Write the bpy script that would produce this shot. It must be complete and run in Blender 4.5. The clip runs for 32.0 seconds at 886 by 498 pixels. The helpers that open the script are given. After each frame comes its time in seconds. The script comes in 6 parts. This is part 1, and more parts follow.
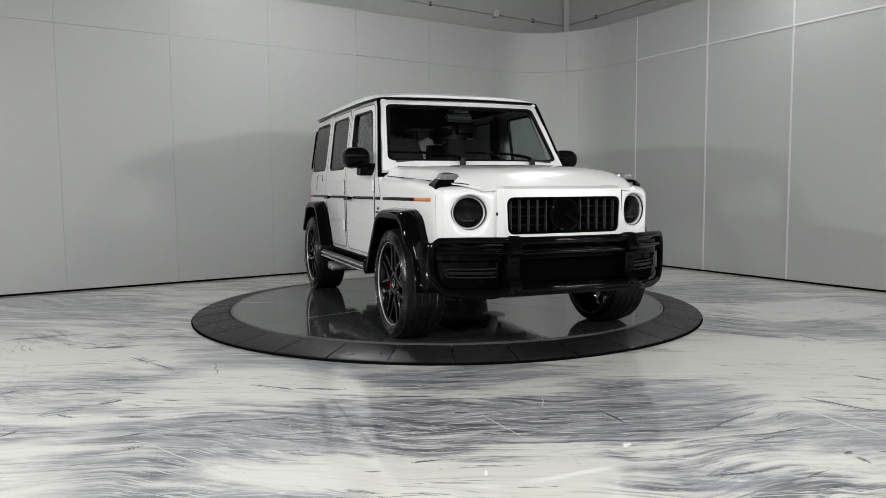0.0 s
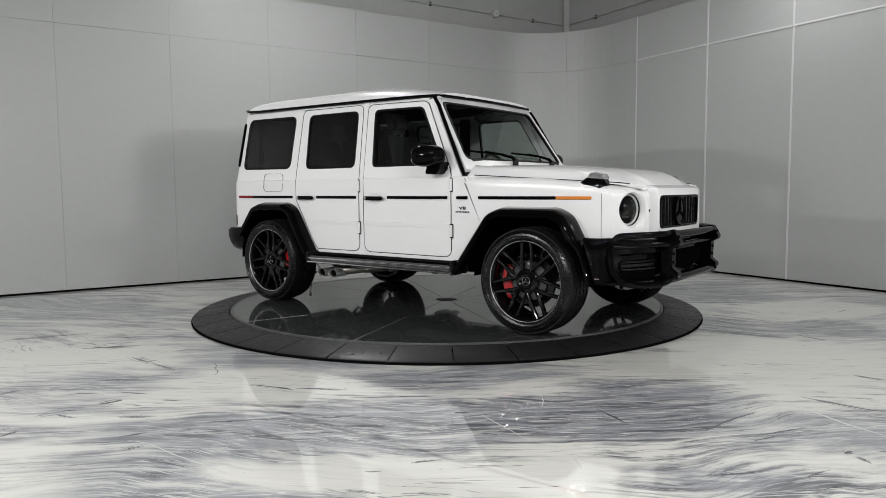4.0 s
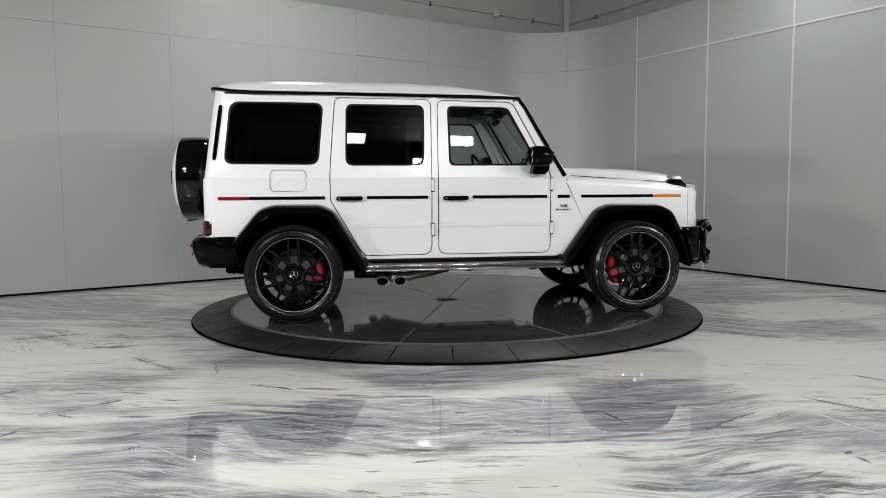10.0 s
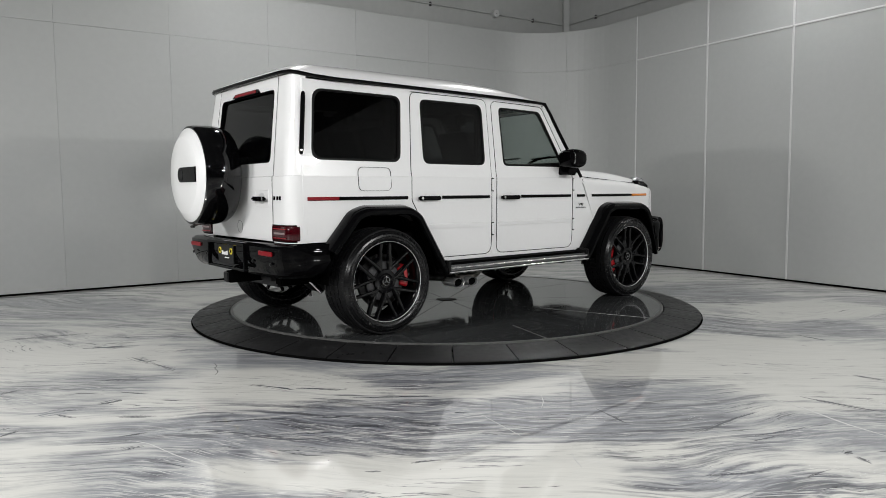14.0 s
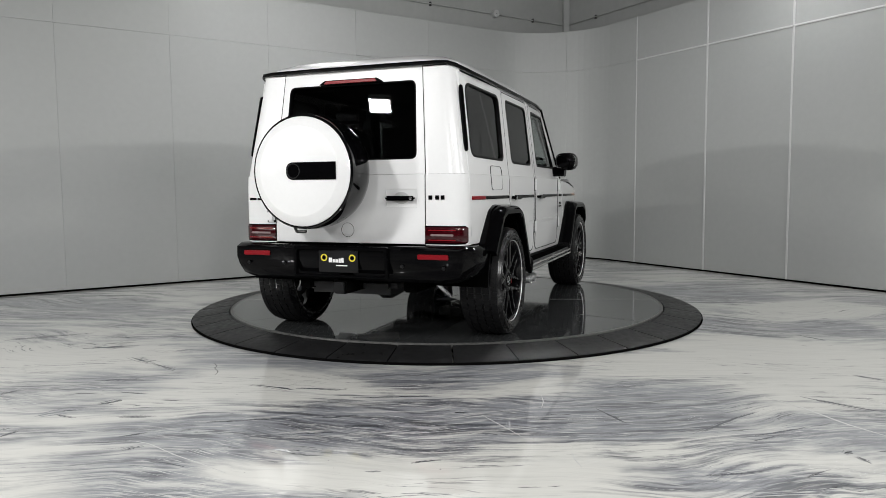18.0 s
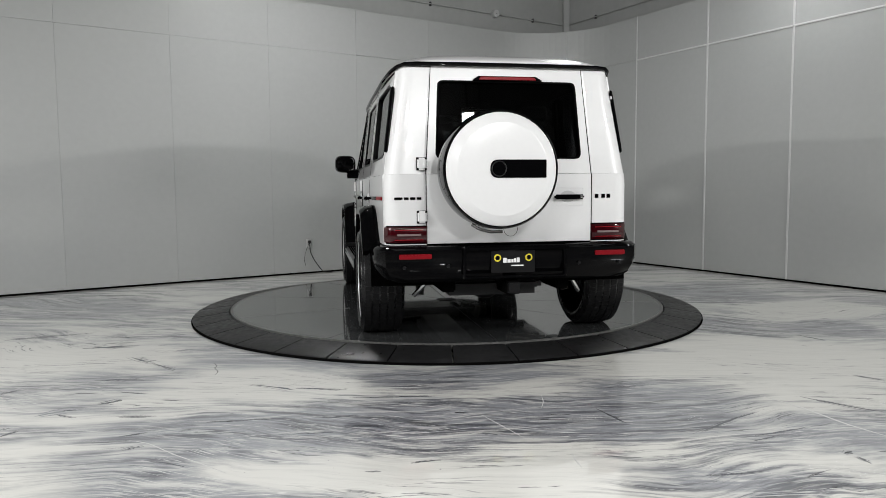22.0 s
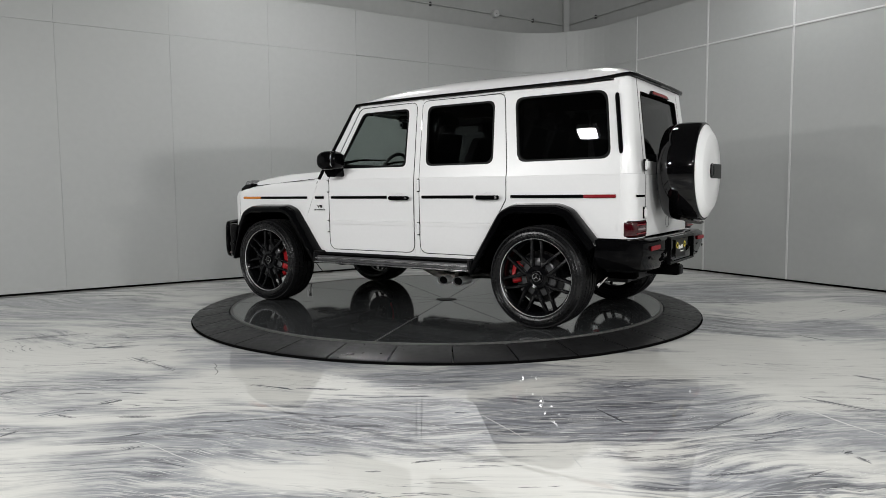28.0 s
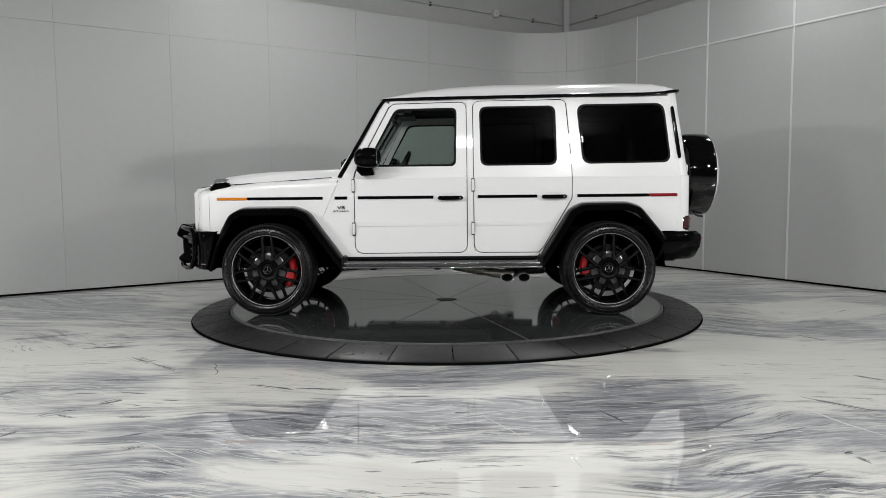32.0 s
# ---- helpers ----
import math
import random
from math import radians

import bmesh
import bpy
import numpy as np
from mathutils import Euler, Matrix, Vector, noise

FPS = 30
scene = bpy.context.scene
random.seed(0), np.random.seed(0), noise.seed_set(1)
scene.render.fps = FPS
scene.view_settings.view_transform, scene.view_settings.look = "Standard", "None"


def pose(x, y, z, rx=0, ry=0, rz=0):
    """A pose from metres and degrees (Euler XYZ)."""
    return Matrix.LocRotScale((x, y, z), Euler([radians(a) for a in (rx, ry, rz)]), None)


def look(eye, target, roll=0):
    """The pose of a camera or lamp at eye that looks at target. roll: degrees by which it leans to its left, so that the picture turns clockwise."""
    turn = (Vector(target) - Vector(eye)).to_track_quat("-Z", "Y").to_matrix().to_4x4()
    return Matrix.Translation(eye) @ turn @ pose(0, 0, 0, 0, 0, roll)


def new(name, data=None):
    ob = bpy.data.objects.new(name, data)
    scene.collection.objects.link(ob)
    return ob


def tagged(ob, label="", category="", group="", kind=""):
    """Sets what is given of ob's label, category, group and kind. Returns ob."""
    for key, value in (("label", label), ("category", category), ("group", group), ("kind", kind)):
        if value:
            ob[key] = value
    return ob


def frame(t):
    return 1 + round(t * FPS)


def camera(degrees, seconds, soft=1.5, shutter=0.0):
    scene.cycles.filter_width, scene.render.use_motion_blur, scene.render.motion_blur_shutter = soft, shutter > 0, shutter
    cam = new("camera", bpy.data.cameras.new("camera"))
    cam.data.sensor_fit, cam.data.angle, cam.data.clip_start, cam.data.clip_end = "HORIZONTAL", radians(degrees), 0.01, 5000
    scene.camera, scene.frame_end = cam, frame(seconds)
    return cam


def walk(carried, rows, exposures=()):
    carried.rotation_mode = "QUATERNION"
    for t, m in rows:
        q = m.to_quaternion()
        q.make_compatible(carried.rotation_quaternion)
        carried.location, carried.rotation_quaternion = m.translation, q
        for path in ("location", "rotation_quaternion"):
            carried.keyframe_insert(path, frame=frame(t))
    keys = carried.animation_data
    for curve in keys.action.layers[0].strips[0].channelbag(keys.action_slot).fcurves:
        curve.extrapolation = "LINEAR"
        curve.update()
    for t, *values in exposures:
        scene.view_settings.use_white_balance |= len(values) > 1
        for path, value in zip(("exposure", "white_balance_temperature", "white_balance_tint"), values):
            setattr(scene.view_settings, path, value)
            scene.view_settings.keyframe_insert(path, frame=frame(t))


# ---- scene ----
cam = camera(63.79, 32.0, soft=0.6)
EYE = (0.0, -6.876, 1.134)
VIEW = look(EYE, (-0.00428, -5.8794, 1.0512), -0.456)
walk(cam, [(0.0, VIEW), (32.0, VIEW)], [(0.0, 0.29), (3.0, 0.24), (6.0, 0.18), (12.0, 0.17), (17.0, 0.21), (25.0, 0.23), (28.0, 0.18), (32.0, 0.17)])

# ---- world, light, exposure ----
world = bpy.data.worlds.new("hall_dark")
scene.world = world
world.use_nodes = True
world.node_tree.nodes["Background"].inputs[0].default_value = (0.6, 0.65, 0.7, 1)
world.node_tree.nodes["Background"].inputs[1].default_value = 0.02

DISC = 0.0705          # height of the turntable's top over the floor
CEIL = 4.75
# lamps out of view: x, y, height of the lens, its width, watts
# first ones follow reflections in the panes; the y -11 and wide ones are added fill
LAMPS = [(-3.05, -4.4, 3.1, 0.28, 62), (0.1, -5.75, 3.15, 0.28, 12), (1.66, -5.6, 3.15, 0.15, 17), (1.86, -5.6, 3.15, 0.15, 17),
         (4.45, -4.8, 3.15, 0.28, 28), (-4.0, -11.0, 4.4, 0.28, 128), (2.5, -11.0, 4.4, 0.28, 138), (-8.0, -6.0, 3.0, 0.9, 240), (7.2, -6.4, 3.0, 0.9, 160),
         (-1.7, 1.1, 4.45, 0.28, 42), (1.7, 0.9, 4.45, 0.28, 36), (3.85, 1.2, 4.1, 0.28, 17), (4.6, -2.0, 4.3, 0.28, 20)]
for lx, ly, lz, lw, watts in LAMPS:
    data = bpy.data.lights.new("lamp_light", "AREA")
    data.shape, data.size, data.size_y, data.energy = "RECTANGLE", lw, 0.2, watts
    data.color = (1.0, 1.0, 0.992)
    lob = new("lamp_light", data)
    lob.matrix_world = look((lx, ly, lz), (lx * 0.7, ly * 0.7, 0.0))


# ---- materials ----
def nodes_of(name):
    m = bpy.data.materials.new(name)
    m.use_nodes = True
    nt = m.node_tree
    return m, nt, nt.nodes["Principled BSDF"], nt.nodes.new, nt.links.new


def plain(name, color, rough=0.5, metal=0.0, coat=0.0, grain=0.0, scale=60.0, bump=0.0, spec=0.5):
    """A surface with mottling of its colour and roughness at two scales and a fine relief."""
    m, nt, b, node, link = nodes_of(name)
    b.inputs["Base Color"].default_value = (*color, 1)
    b.inputs["Roughness"].default_value = rough
    b.inputs["Metallic"].default_value = metal
    b.inputs["Coat Weight"].default_value = coat
    b.inputs["Coat Roughness"].default_value = 0.03
    b.inputs["Specular IOR Level"].default_value = spec
    if grain or bump:
        co = node("ShaderNodeTexCoord")
        n1, n2 = node("ShaderNodeTexNoise"), node("ShaderNodeTexNoise")
        n1.inputs["Scale"].default_value, n1.inputs["Detail"].default_value = scale, 4
        n2.inputs["Scale"].default_value, n2.inputs["Detail"].default_value = scale / 25, 5
        for n in (n1, n2):
            link(co.outputs["Object"], n.inputs["Vector"])
        add = node("ShaderNodeMath")
        add.operation = "ADD"
        link(n1.outputs["Fac"], add.inputs[0])
        link(n2.outputs["Fac"], add.inputs[1])
        mr = node("ShaderNodeMapRange")
        mr.inputs["From Min"].default_value, mr.inputs["From Max"].default_value = 0.6, 1.4
        mr.inputs["To Min"].default_value, mr.inputs["To Max"].default_value = 1 - grain, 1 + grain
        link(add.outputs[0], mr.inputs["Value"])
        mul = node("ShaderNodeVectorMath")
        mul.operation = "SCALE"
        mul.inputs[0].default_value = color
        link(mr.outputs[0], mul.inputs["Scale"])
        link(mul.outputs[0], b.inputs["Base Color"])
        rr = node("ShaderNodeMath")
        rr.operation = "MULTIPLY"
        rr.inputs[1].default_value = rough
        link(mr.outputs[0], rr.inputs[0])
        link(rr.outputs[0], b.inputs["Roughness"])
        if bump:
            bp = node("ShaderNodeBump")
            bp.inputs["Strength"].default_value, bp.inputs["Distance"].default_value = bump, 0.002
            link(n1.outputs["Fac"], bp.inputs["Height"])
            link(bp.outputs[0], b.inputs["Normal"])
    return m


def glass(name, tint):
    """One face of a pane: tinted see-through, with a mirror gloss that grows towards grazing."""
    m, nt, b, node, link = nodes_of(name)
    tr, gl, lw, mx = (node(k) for k in ("ShaderNodeBsdfTransparent", "ShaderNodeBsdfGlossy", "ShaderNodeLayerWeight", "ShaderNodeMixShader"))
    tr.inputs[0].default_value = (*tint, 1)
    gl.inputs["Roughness"].default_value = 0.008
    pw, mr = node("ShaderNodeMath"), node("ShaderNodeMapRange")
    pw.operation, pw.inputs[1].default_value = "POWER", 5.0
    lw.inputs[0].default_value = 0.5
    link(lw.outputs["Facing"], pw.inputs[0])
    mr.inputs["To Min"].default_value, mr.inputs["To Max"].default_value = 0.038, 0.9
    link(pw.outputs[0], mr.inputs["Value"])
    link(mr.outputs[0], mx.inputs[0])
    link(tr.outputs[0], mx.inputs[1])
    link(gl.outputs[0], mx.inputs[2])
    link(mx.outputs[0], nt.nodes["Material Output"].inputs["Surface"])
    return m


DARK_POOLS = [(-4.1, 0.22, 1.19, 1.15, 0.4), (-0.97, -3.57, 0.77, 0.39, 0.75), (-0.38, -3.33, 0.52, 0.36, 0.7), (0.19, -3.45, 0.54, 0.42, 0.75),
         (0.85, -3.46, 0.5, 0.42, 0.9), (1.46, -3.07, 0.32, 0.3, 0.5), (-0.21, -2.62, 0.62, 0.24, 0.5), (2.53, -1.01, 0.89, 0.51, 0.6),
         (3.17, -1.21, 0.46, 0.42, 0.6), (2.77, 0.69, 1.14, 0.74, 0.5), (1.4, -3.78, 0.48, 0.24, 0.3), (1.17, -4.2, 0.42, 0.21, 0.4),
         (-1.49, -4.03, 0.5, 0.2, 0.5), (-0.83, -4.3, 0.5, 0.16, 0.35), (1.05, -4.15, 0.5, 0.16, 0.3), (0.75, -3.2, 0.6, 0.25, 0.6), (0.95, -3.45, 0.6, 0.3, 0.5), (-0.55, -3.5, 0.6, 0.3, 0.4)]
PALE_POOLS = [(-2.69, -1.93, 0.78, 0.68, -0.5), (-1.06, -2.79, 0.73, 0.41, -0.45), (-0.34, -4.12, 0.73, 0.25, -0.6), (2.03, -2.24, 1.08, 0.6, -0.55),
         (0.24, -4.16, 0.52, 0.24, -0.5), (3.36, -0.2, 0.81, 0.54, -0.4), (2.1, -1.7, 0.7, 0.35, -0.5), (2.6, -2.0, 0.8, 0.35, -0.5), (1.5, -4.05, 0.5, 0.2, -0.3), (-2.4, -2.2, 0.9, 0.4, -0.45), (-1.3, -2.7, 0.7, 0.3, -0.35), (1.5, -2.2, 0.8, 0.35, -0.4), (1.95, -2.9, 0.5, 0.3, -0.4), (-2.15, -1.96, 0.6, 0.3, -0.4)]
SWIRLS = [(1.05, -3.25, 0.8, 0.55, 0.20), (-1.75, -2.9, 0.9, 0.5, -0.16), (2.7, -3.6, 2.2, 1.8, -0.6), (-0.9, -4.3, 1.6, 1.5, -0.32), (3.1, -1.0, 1.2, 0.8, 0.3), (-3.2, -1.0, 1.2, 0.8, -0.25)]


def marble_floor():
    """Poured epoxy: white and grey marbling drawn out in long streaks, under a clear gloss."""
    m, nt, b, node, link = nodes_of("marbled_epoxy")
    co, mp = node("ShaderNodeTexCoord"), node("ShaderNodeMapping")
    link(co.outputs["Object"], mp.inputs["Vector"])
    mp.inputs["Rotation"].default_value = (0, 0, radians(7))
    mp.inputs["Scale"].default_value = (1, 1, 1)

    def tex(scale, detail, rough, vec, dist=0.0):
        n = node("ShaderNodeTexNoise")
        n.inputs["Scale"].default_value, n.inputs["Detail"].default_value = scale, detail
        n.inputs["Roughness"].default_value, n.inputs["Distortion"].default_value = rough, dist
        link(vec, n.inputs["Vector"])
        return n

    def warp(vec, n, by):
        sub, sc, add = node("ShaderNodeVectorMath"), node("ShaderNodeVectorMath"), node("ShaderNodeVectorMath")
        sub.operation, sc.operation, add.operation = "SUBTRACT", "SCALE", "ADD"
        sub.inputs[1].default_value = (0.5, 0.5, 0.5)
        link(n.outputs["Color"], sub.inputs[0])
        link(sub.outputs[0], sc.inputs[0])
        sc.inputs["Scale"].default_value = by
        link(vec, add.inputs[0])
        link(sc.outputs[0], add.inputs[1])
        return add.outputs[0]

    def stretch(vec, sx, sy):
        k = node("ShaderNodeMapping")
        link(vec, k.inputs["Vector"])
        k.inputs["Scale"].default_value = (sx, sy, 1)
        return k.outputs[0]

    def math2(op, a, b):
        k = node("ShaderNodeMath")
        k.operation = op
        for sock, v in zip(k.inputs, (a, b)):
            if isinstance(v, float):
                sock.default_value = v
            else:
                link(v, sock)
        return k.outputs[0]

    def ramp(v, lo, hi, a=0.0, b=1.0):
        k = node("ShaderNodeMapRange")
        k.interpolation_type = "SMOOTHSTEP"
        for sock, x in zip(("From Min", "From Max", "To Min", "To Max"), (lo, hi, a, b)):
            k.inputs[sock].default_value = x
        link(v, k.inputs["Value"])
        return k.outputs[0]

    def blend(f, a, b):
        k = node("ShaderNodeMix")
        k.data_type = "RGBA"
        link(f, k.inputs["Factor"])
        for sock, v in (("A", a), ("B", b)):
            if isinstance(v, tuple):
                k.inputs[sock].default_value = v
            else:
                link(v, k.inputs[sock])
        return k

    v1 = warp(mp.outputs[0], tex(0.42, 2, 0.5, mp.outputs[0]), 1.2)
    v2 = warp(warp(v1, tex(1.1, 2, 0.5, v1), 0.30), tex(2.4, 3, 0.5, v1), 0.10)
    # places where the flow bends round a swirl: x, y, half length, half width, by how much
    for px, py, rx, ry, amount in SWIRLS:
        sub, mul, ln, up, add = (node("ShaderNodeVectorMath") for _ in range(5))
        sub.operation, mul.operation, ln.operation, up.operation, add.operation = "SUBTRACT", "MULTIPLY", "LENGTH", "SCALE", "ADD"
        link(co.outputs["Object"], sub.inputs[0])
        sub.inputs[1].default_value = (px, py, 0)
        link(sub.outputs[0], mul.inputs[0])
        mul.inputs[1].default_value = (1 / rx, 1 / ry, 0)
        link(mul.outputs[0], ln.inputs[0])
        up.inputs[0].default_value = (0.3, 1, 0)
        link(ramp(ln.outputs["Value"], 0.0, 1.2, amount, 0.0), up.inputs["Scale"])
        link(v2, add.inputs[0])
        link(up.outputs[0], add.inputs[1])
        v2 = add.outputs[0]
    turn = node("ShaderNodeMapping")
    link(mp.outputs[0], turn.inputs["Vector"])
    turn.inputs["Rotation"].default_value = (0, 0, radians(-14))
    v3 = warp(turn.outputs[0], tex(0.8, 2, 0.5, mp.outputs[0]), 0.6)
    big = tex(1.0, 3, 0.5, stretch(v1, 0.45, 1.05)).outputs["Fac"]
    big2 = tex(1.0, 3, 0.5, stretch(v1, 0.7, 1.5)).outputs["Fac"]
    band = tex(1.0, 7, 0.66, stretch(v2, 0.9, 4.6)).outputs["Fac"]
    fine = tex(1.0, 6, 0.68, stretch(v2, 1.7, 13.0)).outputs["Fac"]
    brush = tex(1.0, 5, 0.70, stretch(v2, 2.4, 44.0)).outputs["Fac"]
    fine2 = tex(1.0, 6, 0.72, stretch(v3, 1.5, 24.0)).outputs["Fac"]
    # where the pour lies dark (+) and pale (-): x, y, half length, half width, amount
    flow = warp(co.outputs["Object"], tex(1.1, 4, 0.6, co.outputs["Object"]), 0.55)
    pools = 0.0
    for px, py, rx, ry, amount in DARK_POOLS + PALE_POOLS:
        sub, mul, ln = node("ShaderNodeVectorMath"), node("ShaderNodeVectorMath"), node("ShaderNodeVectorMath")
        sub.operation, mul.operation, ln.operation = "SUBTRACT", "MULTIPLY", "LENGTH"
        link(flow, sub.inputs[0])
        sub.inputs[1].default_value = (px, py, 0)
        link(sub.outputs[0], mul.inputs[0])
        mul.inputs[1].default_value = (1 / rx, 1 / ry, 0)
        link(mul.outputs[0], ln.inputs[0])
        pools = math2("ADD", pools, ramp(ln.outputs["Value"], 0.25, 1.15, amount, 0.0))
    # cream ground with cool grey clouds, brushed out
    patch = tex(1.0, 5, 0.6, stretch(v2, 1.7, 4.2)).outputs["Fac"]
    body = math2("ADD", math2("MULTIPLY", big, 0.36), math2("MULTIPLY", patch, 0.20))
    soft = math2("ADD", math2("ADD", body, math2("MULTIPLY", band, 0.30)), math2("MULTIPLY", fine, 0.14))
    field = math2("ADD", soft, math2("MULTIPLY", pools, -0.15))
    cloud = ramp(field, 0.42, 0.545, 1.0, 0.0)
    base = blend(cloud, (0.71, 0.703, 0.662, 1), (0.29, 0.300, 0.324, 1)).outputs["Result"]

    def veins(sx, sy, detail, width, vec):
        """Thin crisp lines drawn out along the flow."""
        n = tex(1.0, detail, 0.55, stretch(vec, sx, sy)).outputs["Fac"]
        return ramp(math2("ABSOLUTE", math2("SUBTRACT", n, 0.5), 0.0), width * 0.25, width, 1.0, 0.0)

    # combed grey streaks, dense where the clouds are, with fine brush lines in them
    dens = ramp(math2("ADD", math2("ADD", math2("MULTIPLY", big2, 0.55), math2("MULTIPLY", patch, 0.45)), math2("MULTIPLY", pools, -0.32)), 0.37, 0.56, 0.98, 0.04)
    mix = math2("ADD", math2("ADD", math2("MULTIPLY", fine, 0.54), math2("MULTIPLY", band, 0.28)), math2("MULTIPLY", brush, 0.18))
    comb = math2("MULTIPLY", ramp(mix, 0.447, 0.53, 1.0, 0.0), dens)
    c2 = blend(comb, base, (0.135, 0.140, 0.162, 1)).outputs["Result"]
    deep = math2("MULTIPLY", ramp(mix, 0.408, 0.462, 1.0, 0.0), dens)
    c2 = blend(math2("MULTIPLY", deep, 0.8), c2, (0.045, 0.047, 0.058, 1)).outputs["Result"]
    lines = math2("MULTIPLY", ramp(brush, 0.39, 0.48, 1.0, 0.0), ramp(math2("ADD", big2, math2("MULTIPLY", pools, -0.2)), 0.38, 0.60, 0.34, 0.07))
    c2 = blend(lines, c2, (0.20, 0.205, 0.22, 1)).outputs["Result"]
    pale = math2("MULTIPLY", ramp(math2("ADD", math2("MULTIPLY", fine2, 0.6), math2("MULTIPLY", brush, 0.4)), 0.505, 0.585), 0.50)
    c3 = blend(pale, c2, (0.75, 0.743, 0.70, 1)).outputs["Result"]
    # dark hairlines and pale hairlines
    some = ramp(tex(1.0, 4, 0.6, stretch(v1, 1.3, 3.2)).outputs["Fac"], 0.50, 0.62, 0.0, 1.0)
    hair = math2("MULTIPLY", math2("MULTIPLY", veins(0.9, 14.0, 4, 0.013, v2), some), 0.85)
    c4 = blend(hair, c3, (0.06, 0.063, 0.075, 1)).outputs["Result"]
    hair2 = math2("MULTIPLY", math2("MULTIPLY", veins(1.0, 22.0, 2, 0.018, v1), ramp(band, 0.40, 0.55, 1.0, 0.0)), 0.8)
    c5 = blend(hair2, c4, (0.72, 0.72, 0.69, 1)).outputs["Result"]
    # few black flecks drawn out along the flow, and specks of grit
    fleck = tex(1.0, 5, 0.7, stretch(v2, 2.0, 18.0)).outputs["Fac"]
    c6 = blend(math2("MULTIPLY", ramp(fleck, 0.315, 0.340, 1.0, 0.0), 0.9), c5, (0.03, 0.03, 0.037, 1)).outputs["Result"]
    grit = tex(1.0, 2, 0.5, stretch(v2, 38.0, 60.0)).outputs["Fac"]
    mx = blend(math2("MULTIPLY", ramp(grit, 0.215, 0.235, 1.0, 0.0), 0.85), c6, (0.05, 0.05, 0.055, 1))
    link(mx.outputs["Result"], b.inputs["Base Color"])
    b.inputs["Roughness"].default_value = 0.35
    b.inputs["Coat Weight"].default_value = 1.0
    b.inputs["Coat Roughness"].default_value = 0.02
    b.inputs["Coat IOR"].default_value = 1.6
    wav = tex(1.6, 3, 0.5, co.outputs["Object"])
    bp = node("ShaderNodeBump")
    bp.inputs["Strength"].default_value, bp.inputs["Distance"].default_value = 0.03, 0.02
    link(wav.outputs["Fac"], bp.inputs["Height"])
    link(bp.outputs[0], b.inputs["Coat Normal"])
    return m


WHITE = plain("white_car_paint", (0.80, 0.80, 0.80), 0.28, coat=1.0, grain=0.015, scale=40)
BLACK = plain("gloss_black_paint", (0.002, 0.002, 0.0023), 0.03, spec=0.085, grain=0.1, scale=30)
COVERBLK = plain("gloss_black_cover_lacquer", (0.002, 0.002, 0.0023), 0.03, spec=0.4, grain=0.1, scale=30)
SATIN = plain("satin_black_plastic", (0.006, 0.006, 0.0065), 0.38, grain=0.15, scale=80, bump=0.1, spec=0.2)
MATT = plain("matt_black_lining", (0.003, 0.003, 0.003), 0.85, grain=0.2, scale=30, spec=0.0)
RUBBER = plain("tyre_rubber", (0.004, 0.004, 0.0045), 0.27, grain=0.2, scale=50, bump=0.1, spec=0.38)
SEAL = plain("rubber_seal", (0.004, 0.004, 0.004), 0.4, grain=0.1, spec=0.1)
RIMBLK = plain("black_rim_paint", (0.0025, 0.0025, 0.003), 0.10, spec=0.3, grain=0.1, scale=30)
MACHINED = plain("machined_aluminium", (0.66, 0.66, 0.67), 0.4, metal=0.3, grain=0.05, scale=200)
CHROME = plain("chrome", (0.85, 0.85, 0.86), 0.14, metal=1.0, grain=0.04, scale=40)
POLISHED = plain("polished_exhaust_steel", (0.9, 0.9, 0.9), 0.3, metal=0.85, grain=0.03)
DARKCHR = plain("dark_chrome", (0.13, 0.13, 0.135), 0.2, metal=0.9, grain=0.05)
STEEL = plain("dull_steel", (0.065, 0.064, 0.062), 0.4, metal=1.0, grain=0.25, scale=40)
DARKMET = plain("dark_cast_metal", (0.014, 0.014, 0.015), 0.5, spec=0.3, grain=0.25, scale=60)
CALIPER = plain("red_caliper_paint", (0.32, 0.006, 0.009), 0.3, coat=0.5, grain=0.08)
REDLENS = plain("red_lens", (0.035, 0.001, 0.003), 0.1, coat=0.2, grain=0.25, scale=140)
REDSTRIP = plain("red_reflector", (0.20, 0.003, 0.008), 0.35, spec=0.2, grain=0.2, scale=200)
AMBER = plain("amber_lens", (0.62, 0.20, 0.02), 0.2, coat=0.6, grain=0.15, scale=200)
CLEARLENS = plain("clear_lamp_lens", (0.36, 0.36, 0.37), 0.12, coat=1.0, grain=0.5, scale=150, metal=0.6)
PALEPL = plain("pale_light_guide", (0.22, 0.17, 0.17), 0.3, coat=0.6, grain=0.1, scale=200)
LEATHER = plain("black_leather", (0.009, 0.0085, 0.0085), 0.5, grain=0.2, scale=120, bump=0.2)
TINT = glass("dark_tinted_glass", (0.26, 0.265, 0.27))
CLEAR = glass("clear_green_glass", (0.80, 0.84, 0.825))
SHIELD = glass("windscreen_glass", (0.55, 0.585, 0.575))
YELLOW = plain("yellow_print", (0.75, 0.62, 0.04), 0.4, grain=0.05)
PRINT = plain("white_print", (0.8, 0.8, 0.8), 0.4, grain=0.03)
WALLP = plain("grey_wall_panel_paint", (0.365, 0.374, 0.367), 0.42, grain=0.035, scale=14, bump=0.04)
TRIMP = plain("pale_grey_trim_paint", (0.55, 0.555, 0.55), 0.4, grain=0.03, scale=20)
OUTERP = plain("grey_hall_wall_paint", (0.42, 0.43, 0.42), 0.6, grain=0.06, scale=10, bump=0.05)
